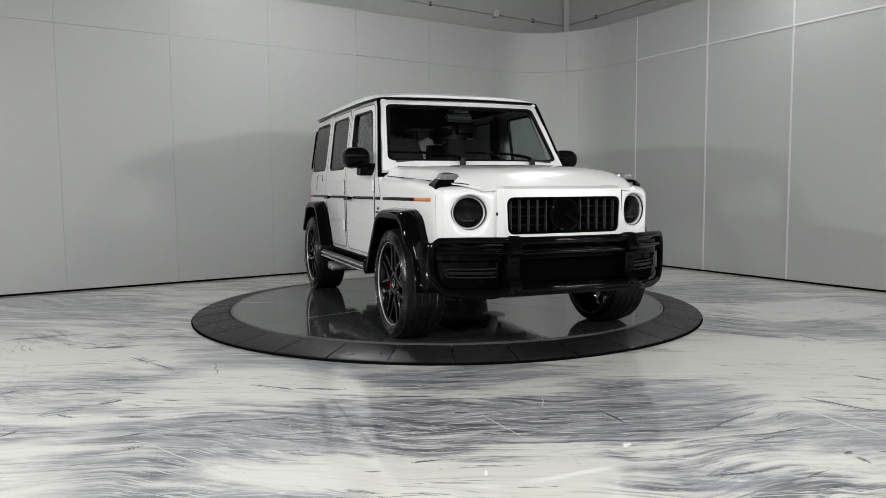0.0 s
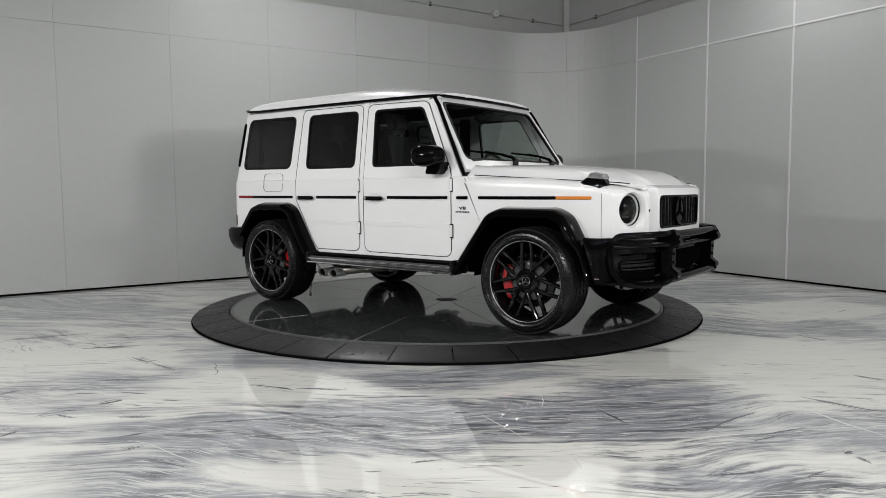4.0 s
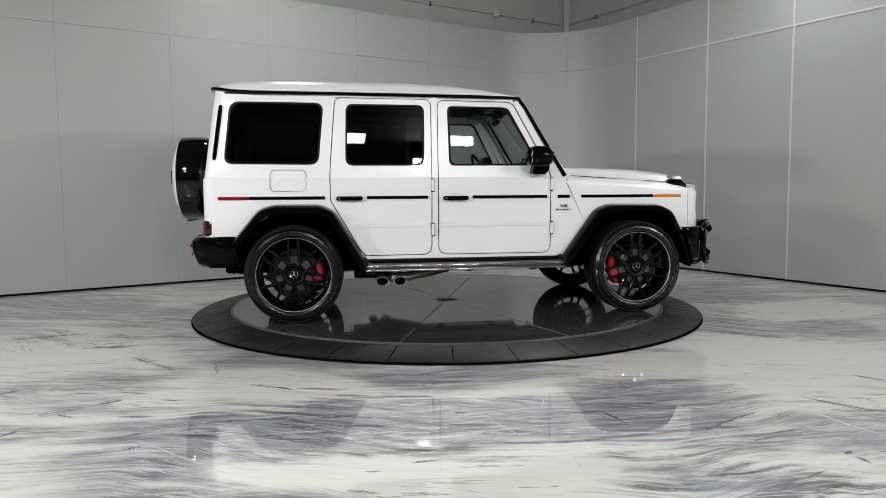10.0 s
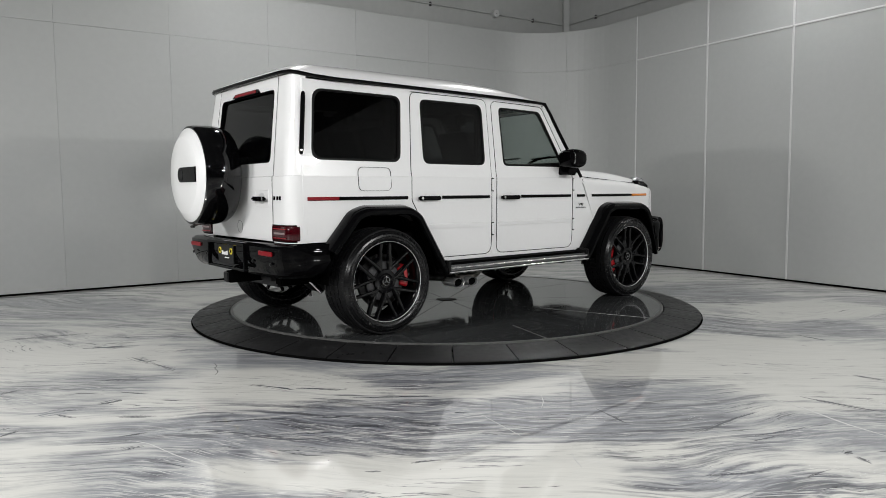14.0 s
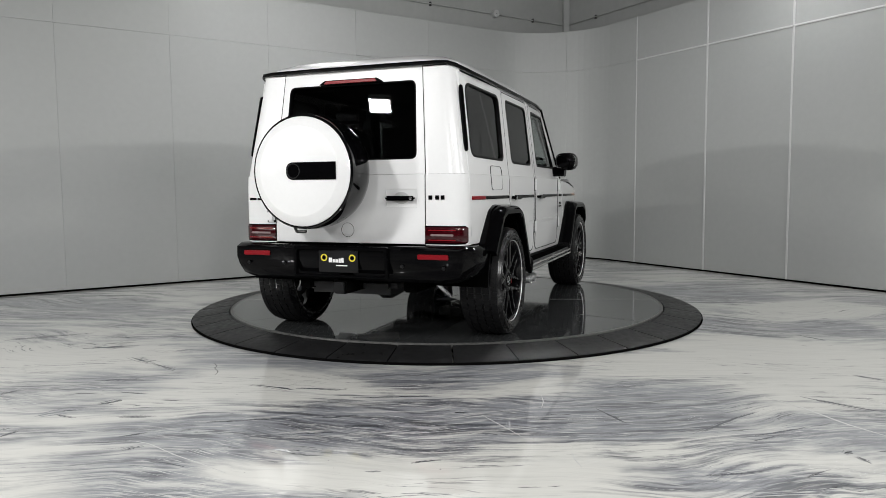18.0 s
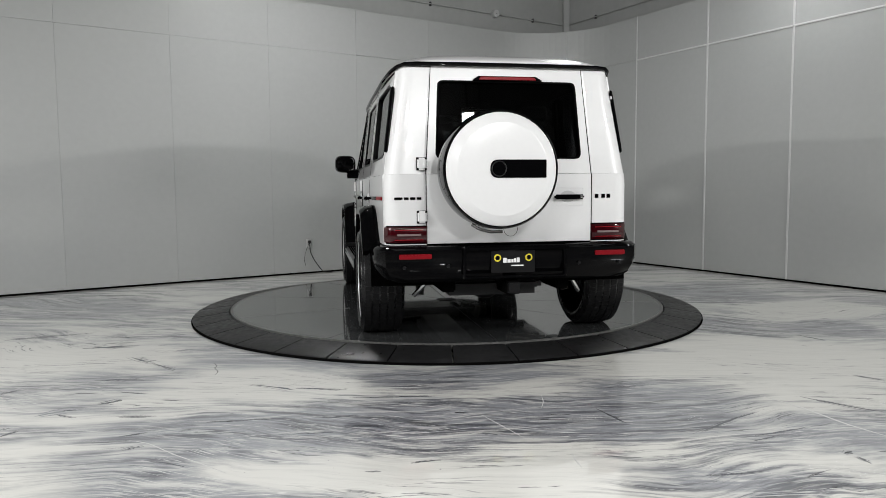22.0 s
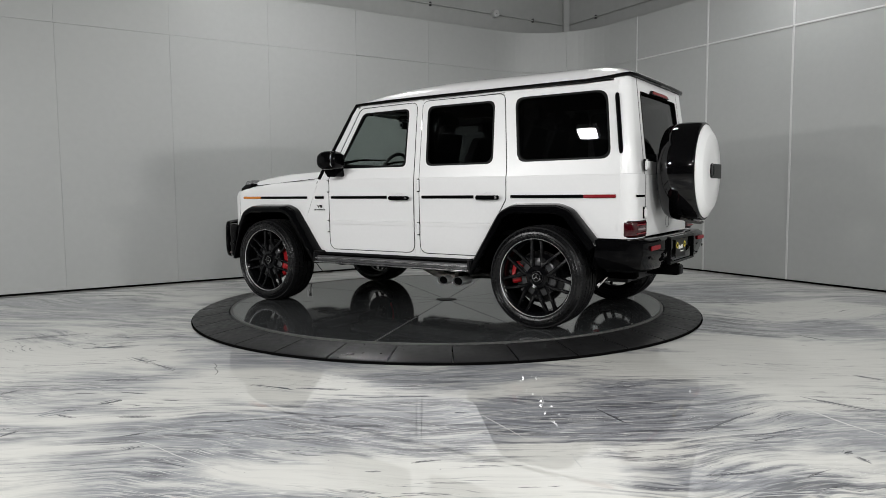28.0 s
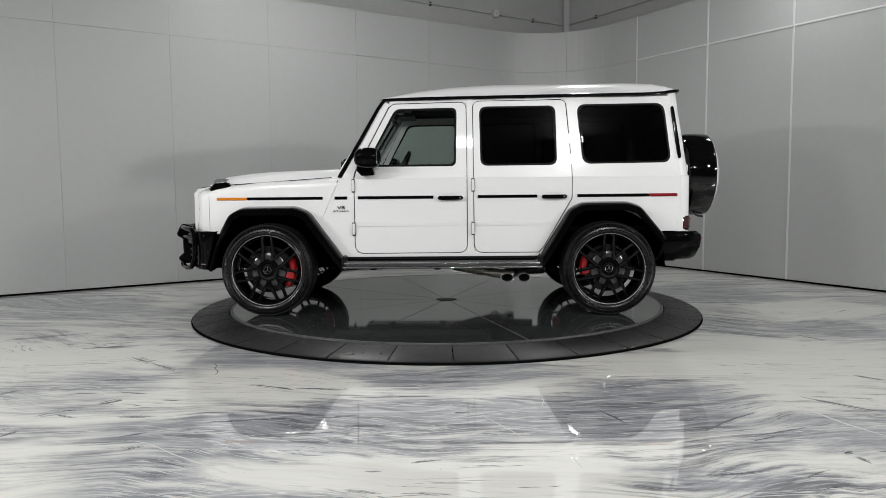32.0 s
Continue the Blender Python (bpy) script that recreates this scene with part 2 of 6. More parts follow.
DARKWALL = plain("dark_grey_hall_paint", (0.10, 0.10, 0.10), 0.7, grain=0.06, scale=8)
CEILP = plain("hall_ceiling_paint", (0.05, 0.05, 0.05), 0.7, grain=0.05, scale=8)
JOINT = plain("dark_joint", (0.03, 0.03, 0.03), 0.8, grain=0.1)
DISCM = plain("polished_dark_epoxy", (0.043, 0.045, 0.046), 0.07, coat=0.6, grain=0.35, scale=16, bump=0.03)
RINGM = plain("black_ramp_plate_paint", (0.0125, 0.0125, 0.013), 0.42, grain=0.45, scale=22, bump=0.12, spec=0.28)
FLAKE = plain("glassy_flake", (0.8, 0.8, 0.8), 0.1, spec=0.8, grain=0.1)
SCRATCH = plain("pale_filled_scratch", (0.50, 0.50, 0.49), 0.5, grain=0.2, scale=60)
EDGE = plain("worn_metal_edge", (0.20, 0.20, 0.195), 0.35, metal=0.7, grain=0.35, scale=30)
DISCSTEEL = plain("brake_disc_steel", (0.035, 0.035, 0.035), 0.35, metal=1.0, grain=0.3, scale=60)
TREADM = plain("tread_rubber", (0.006, 0.006, 0.0065), 0.55, grain=0.25, scale=60, bump=0.2, spec=0.18)
BOARD = plain("brushed_board_metal", (0.15, 0.15, 0.155), 0.34, metal=0.85, grain=0.15, scale=90)
PIPE = plain("heat_tinted_exhaust_steel", (0.30, 0.275, 0.25), 0.35, metal=0.8, grain=0.3, scale=30)
POCKET = plain("grey_wheel_pocket", (0.055, 0.055, 0.057), 0.2, grain=0.25, scale=60)
CABLE = plain("black_cable", (0.01, 0.01, 0.01), 0.6, grain=0.1)
FLOORM = marble_floor()
STREAK = plain("dark_epoxy_streak", (0.065, 0.068, 0.08), 0.35, coat=1.0, grain=0.5, scale=60)
SMEAR = plain("grey_epoxy_smear", (0.20, 0.207, 0.225), 0.35, coat=1.0, grain=0.5, scale=40)


# ---- mesh helpers ----
def part(name, bm, material, parent=None, label="", at=None, sharp=35, smooth=True):
    me = bpy.data.meshes.new(name)
    bmesh.ops.recalc_face_normals(bm, faces=bm.faces)
    bm.to_mesh(me)
    bm.free()
    me.materials.append(material)
    if smooth:
        me.shade_smooth()
        me.set_sharp_from_angle(angle=radians(sharp))
    ob = new(name, me)
    at = at if at is not None else Matrix.Identity(4)
    while parent is not None and parent.parent is not None and parent.parent.parent is not None:
        at = parent.matrix_basis @ at
        parent = parent.parent
    ob.parent = parent
    if at is not None:
        ob.matrix_basis = at
    return tagged(ob, label) if label else ob


def rounded(pts, r, n=5):
    """The outline with its corners rounded: r is one radius or one for each corner."""
    out, k = [], len(pts)
    for i in range(k):
        p, a, c = Vector(pts[i]), Vector(pts[i - 1]), Vector(pts[(i + 1) % k])
        ri = r[i] if isinstance(r, (list, tuple)) else r
        u, v = (a - p), (c - p)
        if ri <= 1e-5:
            out.append(tuple(p))
            continue
        ang = u.angle(v)
        d = min(ri / math.tan(ang / 2), 0.48 * u.length, 0.48 * v.length)
        s, e = p + u.normalized() * d, p + v.normalized() * d
        for j in range(n + 1):
            f = j / n
            out.append(tuple((s * (1 - f) + p * f) * (1 - f) + (p * (1 - f) + e * f) * f))
    return out


def circle(cx, cy, r, n=32, ry=None):
    return [(cx + r * math.cos(2 * math.pi * i / n), cy + (ry or r) * math.sin(2 * math.pi * i / n)) for i in range(n)]


def slab(bm, outline, holes, put, thick, edge=0.0):
    """A plate with holes in plane coordinates; put(u, v, d) gives the place d metres under its face."""
    loops = [outline] + list(holes)
    es, rings = [], []
    for lp in loops:
        vs = [bm.verts.new((u, v, 0)) for u, v in lp]
        rings.append(vs)
        for i, v in enumerate(vs):
            es.append(bm.edges.new((v, vs[(i + 1) % len(vs)])))
    res = bmesh.ops.triangle_fill(bm, use_beauty=True, use_dissolve=False, edges=es, normal=(0, 0, 1))
    faces = [g for g in res["geom"] if isinstance(g, bmesh.types.BMFace)]
    verts = [v for ring in rings for v in ring]
    back = {}
    for v in verts:
        back[v] = bm.verts.new((v.co.x, v.co.y, thick))
    for f in faces:
        bm.faces.new([back[v] for v in reversed(f.verts)])
    mids = {}
    if edge:
        # a small chamfer round every rim
        for lp, ring in zip(loops, rings):
            k = len(ring)
            for i, v in enumerate(ring):
                mids[v] = bm.verts.new((v.co.x, v.co.y, edge))
            area = sum(lp[i][0] * lp[(i + 1) % k][1] - lp[(i + 1) % k][0] * lp[i][1] for i in range(k))
            turn = (1 if area > 0 else -1) * (1 if lp is outline else -1)
            old = [Vector(v.co[:2]) for v in ring]
            for i, v in enumerate(ring):
                t = (old[(i + 1) % k] - old[i - 1])
                if t.length:
                    t.normalize()
                    v.co.x, v.co.y = old[i].x - t.y * turn * edge, old[i].y + t.x * turn * edge
    for ring in rings:
        for i, v in enumerate(ring):
            w = ring[(i + 1) % len(ring)]
            if edge:
                bm.faces.new((v, w, mids[w], mids[v]))
                bm.faces.new((mids[v], mids[w], back[w], back[v]))
            else:
                bm.faces.new((v, w, back[w], back[v]))
    for v in verts + list(mids.values()) + list(back.values()):
        v.co = put(v.co.x, v.co.y, v.co.z)
    return bm


def skin(bm, rows, closed=False, ends=False):
    """Quads over a grid of places, row by row; closed joins each row's ends, ends caps the first and last row."""
    vs = [[bm.verts.new(p) for p in row] for row in rows]
    for a, b in zip(vs, vs[1:]):
        n = len(a)
        for i in range(n if closed else n - 1):
            j = (i + 1) % n
            bm.faces.new((a[i], a[j], b[j], b[i]))
    if ends:
        bm.faces.new(vs[0][::-1])
        bm.faces.new(vs[-1])
    return bm


def shell(bm, rows, by):
    """A closed sheet: the rows and the same rows moved by the vector that by(place) gives."""
    full = []
    for row in rows:
        pts = [Vector(p) for p in row]
        full.append(pts + [p + Vector(by(p)) for p in reversed(pts)])
    return skin(bm, full, closed=True, ends=True)


def tube(bm, path, r, n=10, closed=False, flat=1.0):
    """A bar of round section along a path; flat squeezes it upright."""
    pts = [Vector(p) for p in path]
    rows, k = [], len(pts)
    for i, p in enumerate(pts):
        a = pts[i - 1] if (i or closed) else p
        c = pts[(i + 1) % k] if (i < k - 1 or closed) else p
        t = (c - a).normalized()
        up = Vector((0, 0, 1)) if abs(t.z) < 0.9 else Vector((1, 0, 0))
        s = t.cross(up).normalized()
        u = s.cross(t)
        rr = r[i] if isinstance(r, (list, tuple)) else r
        rows.append([p + (s * math.cos(2 * math.pi * j / n) + u * flat * math.sin(2 * math.pi * j / n)) * rr for j in range(n)])
    if closed:
        rows.append(rows[0])
    return skin(bm, rows, closed=True, ends=not closed)


def smooth_path(pts, n=4):
    """The path with its corners eased."""
    P = [Vector(p) for p in pts]
    out = [P[0]]
    for i in range(1, len(P) - 1):
        a, b, c = P[i - 1], P[i], P[i + 1]
        d = min((a - b).length, (c - b).length) * 0.35
        s, e = b + (a - b).normalized() * d, b + (c - b).normalized() * d
        for j in range(n + 1):
            f = j / n
            out.append((s * (1 - f) + b * f) * (1 - f) + (b * (1 - f) + e * f) * f)
    out.append(P[-1])
    return out


def lathe(bm, profile, n=48, axis="y"):
    """A turned body: profile of (radius, along)."""
    rows = []
    for r, h in profile:
        ring = []
        for i in range(n):
            a = 2 * math.pi * i / n
            c, s = r * math.cos(a), r * math.sin(a)
            ring.append((c, h, s) if axis == "y" else ((h, c, s) if axis == "x" else (c, s, h)))
        rows.append(ring)
    return skin(bm, rows, closed=True)


def box(bm, x0, x1, y0, y1, z0, z1, bevel=0.0, seg=2):
    made = bmesh.ops.create_cube(bm, size=1.0)["verts"]
    for v in made:
        v.co = Vector(((x0 + x1) / 2 + v.co.x * (x1 - x0), (y0 + y1) / 2 + v.co.y * (y1 - y0), (z0 + z1) / 2 + v.co.z * (z1 - z0)))
    if bevel:
        es = list({e for v in made for e in v.link_edges})
        bmesh.ops.bevel(bm, geom=es, offset=bevel, segments=seg, affect="EDGES", clamp_overlap=True)
    return bm


def empty(name, label, category, group="", m=None):
    ob = new(name)
    ob.empty_display_size = 0.1
    if m is not None:
        ob.matrix_basis = m
    return tagged(ob, label, category, group)


# ---- the hall ----
def setting(ob, label):
    return tagged(ob, label, "structure", kind="structure")


bm = box(bmesh.new(), -16, 16, -16, 12, -0.2, 0.0)
floor = setting(part("floor", bm, FLOORM, smooth=False), "white and grey marbled epoxy floor with a clear gloss")
SCRATCHES = [[(-1.462, -3.699), (-1.357, -3.738), (-1.178, -3.886), (-1.044, -3.977), (-0.896, -4.087)], [(1.712, -3.053), (1.831, -3.278), (1.914, -3.546), (1.999, -3.704)],
             [(0.535, -3.889), (0.535, -3.972), (0.548, -4.052)], [(0.172, -3.364), (0.267, -3.538), (0.356, -3.711)], [(0.52, -3.025), (0.515, -3.151), (0.49, -3.249)]]
for k, line in enumerate(SCRATCHES + [[(-1.546, -2.233), (-1.502, -2.31), (-1.498, -2.37), (-1.448, -2.457), (-1.439, -2.54)]]):
    dark = k == len(SCRATCHES)
    pts = [Vector((*p, 0.0)) for p in line] if dark else smooth_path([(*p, 0.0) for p in line], 3)
    rows = []
    for i, p in enumerate(pts):
        d = (pts[min(i + 1, len(pts) - 1)] - pts[max(i - 1, 0)]).normalized()
        w = (0.003 if dark else 0.0035 + 0.0055 * (k == 1)) * (0.25 if i in (0, len(pts) - 1) else 1)
        rows.append([(p.x - d.y * o, p.y + d.x * o, z) for o, z in ((-w, -0.002), (-w * 0.6, 0.0008), (w * 0.6, 0.0008), (w, -0.002))])
    part("floor_crack" if dark else "floor_scratch", skin(bmesh.new(), rows, closed=True, ends=True), JOINT if dark else SCRATCH, floor)

# single dark strokes in the pour: from, to, width in mm
STROKES_A = [(-3.36, -1.44, -2.9, -1.21, 29), (-2.66, -1.77, -2.28, -1.68, 36), (-2.13, -2.66, -1.85, -2.64, 25), (-1.86, -2.91, -1.7, -2.95, 11), (-1.88, -3.14, -1.78, -3.07, 42), (-2.09, -3.33, -1.99, -3.25, 38), (-2.0, -3.25, -1.94, -3.24, 10), (-2.0, -3.32, -1.89, -3.37, 10), (-1.66, -3.36, -1.47, -3.36, 11), (-1.52, -3.64, -1.42, -3.6, 12), (-1.43, -3.82, -1.37, -3.77, 12), (-1.15, -2.77, -0.87, -2.89, 22), (-1.18, -3.45, -0.99, -3.43, 15), (-1.01, -3.42, -0.82, -3.4, 13), (-2.17, -2.06, -1.96, -2.2, 31), (-1.95, -2.23, -1.74, -2.4, 24)]
STROKES_B = [(-2.53, -2.93, -2.48, -2.86, 20), (-2.09, -3.64, -2.05, -3.56, 15), (-2.15, -3.55, -2.12, -3.52, 11), (-2.65, -1.36, -2.46, -1.4, 22), (-2.6, -1.71, -2.4, -1.77, 22), (-1.94, -1.86, -1.81, -1.81, 30), (-1.67, -3.18, -1.64, -3.16, 10), (-1.23, -3.96, -1.09, -4.02, 7), (-0.87, -2.85, -0.61, -2.9, 15), (-0.54, -3.05, -0.07, -3.03, 10), (-0.06, -3.52, 0.19, -3.52, 10), (0.04, -3.32, 0.11, -3.33, 12), (-0.33, -4.08, -0.27, -4.08, 6), (-0.14, -3.99, -0.03, -3.96, 7), (-0.63, -3.39, -0.46, -3.36, 11), (-0.71, -3.62, -0.54, -3.61, 9)]
STROKES_C = [(-0.5, -3.52, -0.28, -3.52, 12), (0.02, -4.47, -0.08, -4.48, 4), (1.92, -3.09, 2.17, -3.34, 18), (1.41, -4.28, 1.54, -4.23, 12), (1.69, -3.92, 1.74, -3.89, 18), (1.72, -3.96, 1.74, -4.03, 14), (2.45, -2.65, 2.56, -2.77, 19), (1.18, -3.64, 1.55, -3.36, 15), (1.41, -3.69, 1.69, -3.59, 9), (1.39, -3.75, 1.52, -3.69, 9), (1.41, -4.17, 1.54, -4.09, 7), (0.77, -3.27, 0.87, -3.51, 14), (2.71, -1.5, 2.81, -1.66, 24), (1.02, -4.14, 1.27, -4.1, 6)]
rnd = random.Random(5)
for x0, y0, x1, y1, mm in STROKES_A + STROKES_B + STROKES_C:
    a, b = Vector((x0, y0, 0)), Vector((x1, y1, 0))
    d = (b - a).normalized()
    nrm = Vector((-d.y, d.x, 0))
    bow = rnd.uniform(-0.04, 0.04) * (b - a).length
    bm = bmesh.new()
    for strand in range(5):
        f0, f1 = (0.0, 1.0) if strand == 0 else sorted((rnd.uniform(-0.15, 0.6), rnd.uniform(0.4, 1.12)))
        shift, wide = (0.0, mm / 2000) if strand == 0 else (rnd.uniform(-1.6, 1.6) * mm / 1000, mm / rnd.uniform(5000, 12000))
        top, low = [], []
        for i in range(15):
            f = i / 14
            p = a.lerp(b, f0 + (f1 - f0) * f) + nrm * (bow * math.sin(math.pi * f) + shift * (0.5 + 0.5 * f))
            w = 0.75 * wide * (math.sin(math.pi * (0.04 + 0.92 * f)) ** 0.8)
            top.append(p + nrm * w * rnd.uniform(0.35, 1.25) + Vector((0, 0, 0.0007)))
            low.append(p - nrm * w * rnd.uniform(0.35, 1.25) + Vector((0, 0, 0.0007)))
        skin(bm, [[q - Vector((0, 0, 0.003)), q, p2, p2 - Vector((0, 0, 0.003))] for q, p2 in zip(low, top)])
    part("floor_streak", bm, STREAK if mm < 30 or rnd.random() < 0.6 else SMEAR, floor)

# patches of tiny glassy flakes caught in the coat: x, y, half length, half width, how many
bm = bmesh.new()
for fx, fy, rx, ry, count in ((2.22, -3.22, 0.16, 0.10, 60), (2.30, -3.45, 0.14, 0.08, 40), (1.70, -4.14, 0.16, 0.06, 70), (1.23, -3.46, 0.07, 0.09, 22), (0.70, -3.42, 0.12, 0.05, 22), (1.35, -4.05, 0.35, 0.08, 30)):
    for _ in range(count):
        px, py = fx + rnd.gauss(0, 0.5) * rx, fy + rnd.gauss(0, 0.5) * ry
        r, turn = rnd.uniform(0.0015, 0.0045), rnd.uniform(0, 6.3)
        foot = [bm.verts.new((px + r * math.cos(turn + k * 2.094), py + r * math.sin(turn + k * 2.094), -0.001)) for k in range(3)]
        tip = bm.verts.new((px + rnd.uniform(-r, r) * 0.6, py + rnd.uniform(-r, r) * 0.6, rnd.uniform(0.0008, 0.0022)))
        for k in range(3):
            bm.faces.new((foot[k], foot[(k + 1) % 3], tip))
tagged(part("floor_flakes", bm, FLAKE, floor, "tiny bright flakes caught in the floor's coat", smooth=False), kind="stuff")

# plan of the curved screen wall: left run, arc of 1.22 m, right run
CORNER = Vector((1.935, 5.470))
DL, DR = math.radians(34.0), math.radians(-59.8)
ARC_R = 1.22
HALF = (DL - DR) / 2
TAN = ARC_R * math.tan(HALF)
LDIR, RDIR = Vector((math.cos(DL), math.sin(DL))), Vector((math.cos(DR), math.sin(DR)))
A0 = CORNER - LDIR * TAN
A1 = CORNER + RDIR * TAN
CEN = A0 + Vector((LDIR.y, -LDIR.x)) * ARC_R
ARC_LEN = ARC_R * (DL - DR)


def wall_at(s, off=0.0):
    """The place and the way along the wall at s metres from the arc's start; off is towards the room."""
    if s < 0:
        p, d = A0 + LDIR * s, LDIR
    elif s > ARC_LEN:
        p, d = A1 + RDIR * (s - ARC_LEN), RDIR
    else:
        a = DL - s / ARC_R
        d = Vector((math.cos(a), math.sin(a)))
        p = CEN + Vector((-d.y, d.x)) * ARC_R
    return p + Vector((d.y, -d.x)) * off


def wall_piece(bm, s0, s1, z0, z1, o0, o1, bev=0.0):
    """A bent plate along the wall from s0 to s1, its faces o0 and o1 metres towards the room."""
    n = max(1, int((s1 - s0) / 0.09)) if s1 > -0.05 and s0 < ARC_LEN + 0.05 else 1
    rows = []
    for i in range(n + 1):
        s = s0 + (s1 - s0) * i / n
        e = bev if i in (0, n) else 0.0
        sec = [(o0, z0), (o1 - bev - e, z0), (o1 - e, z0 + bev), (o1 - e, z1 - bev), (o1 - bev - e, z1), (o0, z1)] if bev else [(o0, z0), (o1 - e, z0), (o1 - e, z1), (o0, z1)]
        rows.append([(*wall_at(s, o), z) for o, z in sec])
    return skin(bm, rows, closed=True, ends=True)


SEAM_H, TOP_H = 3.03, 3.66
SEAMS = [-10.0, -8.77, -7.53, -6.29, -5.05, -3.81, -2.53, -1.32, -0.06, 1.17, 2.52, 3.80, 5.04, 6.28, 7.5, 8.7]
wall = setting(part("wall_screen", wall_piece(bmesh.new(), SEAMS[0], SEAMS[-1], 0.0, TOP_H - 0.004, -0.09, -0.02), DARKWALL, smooth=False), "curved grey panelled screen wall behind the turntable")
for s0, s1 in zip(SEAMS, SEAMS[1:]):
    for z0, z1 in ((0.022, SEAM_H), (SEAM_H, TOP_H)):
        g = 0.0009 if s1 < 2.6 else 0.003
        part("panel", wall_piece(bmesh.new(), s0 + g, s1 - g, z0 + (g if z0 > 1 else 0), z1 - g, -0.019, 0.0, 0.0015), WALLP, wall, smooth=False)
# raised battens over the joints of the right run
for s in SEAMS[10:]:
    w = 0.008 if s < 3 else 0.0115
    part("batten", wall_piece(bmesh.new(), s - w, s + w, 0.02, TOP_H, 0.0005, 0.012, 0.003), TRIMP, wall, "pale raised batten")
for s0, s1 in zip(SEAMS[9:], SEAMS[10:]):
    if s1 > 2.6:
        part("batten", wall_piece(bmesh.new(), max(s0 + 0.017, 2.54), s1 - 0.017, SEAM_H - 0.010, SEAM_H + 0.010, 0.0005, 0.012, 0.003), TRIMP, wall, "pale raised batten")
# loose cover strip over the upper joint of the left run
part("batten", wall_piece(bmesh.new(), -2.53, -1.34, SEAM_H + 0.004, SEAM_H + 0.035, 0.0005, 0.004), WALLP, wall)
setting(part("trim_floor_gap", wall_piece(bmesh.new(), SEAMS[0], SEAMS[-1], 0.0, 0.02, -0.018, 0.004), MATT, smooth=False), "black shadow gap strip along the wall's foot")

# the hall's own walls behind the screen
HC = Vector((2.176, 6.154))
for nm, d in (("wall_north", -LDIR), ("wall_east", RDIR)):
    nrm = Vector((LDIR.y, -LDIR.x)) if nm == "wall_north" else Vector((RDIR.y, -RDIR.x))
    q0, q1 = HC - (d * 0.0), HC + d * 16
    bm = bmesh.new()
    skin(bm, [[(*(p + nrm * o), z) for o, z in ((0, 0), (0, CEIL), (-0.2, CEIL), (-0.2, 0))] for p in (q0, q1)], closed=True, ends=True)
    setting(part(nm, bm, OUTERP, smooth=False), "dark hall wall out of view, added to hold down bounce light above the screen wall")
# unseen walls, added and kept dark to limit bounce and reflections
for nm, x0, x1, y0, y1 in (("wall_south", -15.8, 15.8, -14.2, -14.0), ("wall_west", -15.2, -15.0, -14, 3), ("wall_far_east", 12.0, 12.2, -14, -3)):
    setting(part(nm, box(bmesh.new(), x0, x1, y0, y1, 0, CEIL), DARKWALL, smooth=False), "dark hall wall out of view, added to hold down bounce light")
# unseen ceiling, its colour kept dark so that the gloss reflects little
setting(part("ceiling", box(bmesh.new(), -16, 16, -14.2, 12, CEIL, CEIL + 0.2), CEILP, smooth=False), "dark hall ceiling out of view, added to hold down bounce light")

# corner post, conduit and junction box high on the hall's walls
CON_Z = 4.03
setting(part("corner_post", box(bmesh.new(), HC.x - 0.06, HC.x + 0.045, HC.y - 0.12, HC.y - 0.02, 0, CEIL, 0.01), OUTERP), "square grey steel post in the hall's corner")
con = empty("conduit", "grey painted thin metal conduit along the upper hall walls", "conduit")
for d, nrm in ((-LDIR, Vector((LDIR.y, -LDIR.x))), (RDIR, Vector((RDIR.y, -RDIR.x)))):
    a, b = HC + d * 0.1 + nrm * 0.03, HC + d * 9 + nrm * 0.03
    part("pipe", tube(bmesh.new(), [(*a, CON_Z), (*b, CON_Z)], 0.011, 8), OUTERP, con)
    for k in range(4):
        c = HC + d * (0.8 + 2.1 * k) + nrm * 0.018
        part("clip", box(bmesh.new(), c.x - 0.02, c.x + 0.02, c.y - 0.02, c.y + 0.02, CON_Z - 0.03, CON_Z + 0.03, 0.004), STEEL, con)
jb = HC - LDIR * 1.63 + Vector((LDIR.y, -LDIR.x)) * 0.05
jm = Matrix.Translation((*jb, CON_Z + 0.005)) @ Matrix.Rotation(DL, 4, "Z")
box_e = empty("junction_box", "round pale junction box on the conduit", "junction box", m=jm)
part("housing", lathe(bmesh.new(), [(0.001, 0.05), (0.056, 0.05), (0.062, 0.04), (0.062, -0.02), (0.055, -0.028), (0.001, -0.028)], 28), TRIMP, box_e)
part("cover_screw", lathe(bmesh.new(), [(0.001, -0.032), (0.008, -0.031), (0.009, -0.0285)], 12), STEEL, box_e)

# wall socket and its loose cable
e0 = wall_at(-3.31, 0.0)
se = empty("wall_socket", "pale wall socket with a black plug and loose cable", "socket", m=Matrix.Translation((*e0, 0.415)) @ Matrix.Rotation(DL, 4, "Z"))
part("plate", box(bmesh.new(), -0.04, 0.04, -0.008, -0.0005, -0.06, 0.06, 0.004), TRIMP, se)
part("plug", box(bmesh.new(), -0.018, 0.018, -0.045, -0.008, 0.0, 0.04, 0.006), CABLE, se)
part("cord", tube(bmesh.new(), smooth_path([(0, -0.03, 0.0), (0.0, -0.05, -0.12), (0.06, -0.05, -0.24), (0.13, -0.06, -0.34), (0.17, -0.10, -0.402), (0.30, -0.10, -0.408)], 4), 0.006, 6), CABLE, se)
part("cord", tube(bmesh.new(), smooth_path([(-0.01, -0.03, 0.0), (-0.06, -0.04, -0.1), (-0.09, -0.04, -0.22), (-0.07, -0.05, -0.3)], 4), 0.0025, 6), CABLE, se)

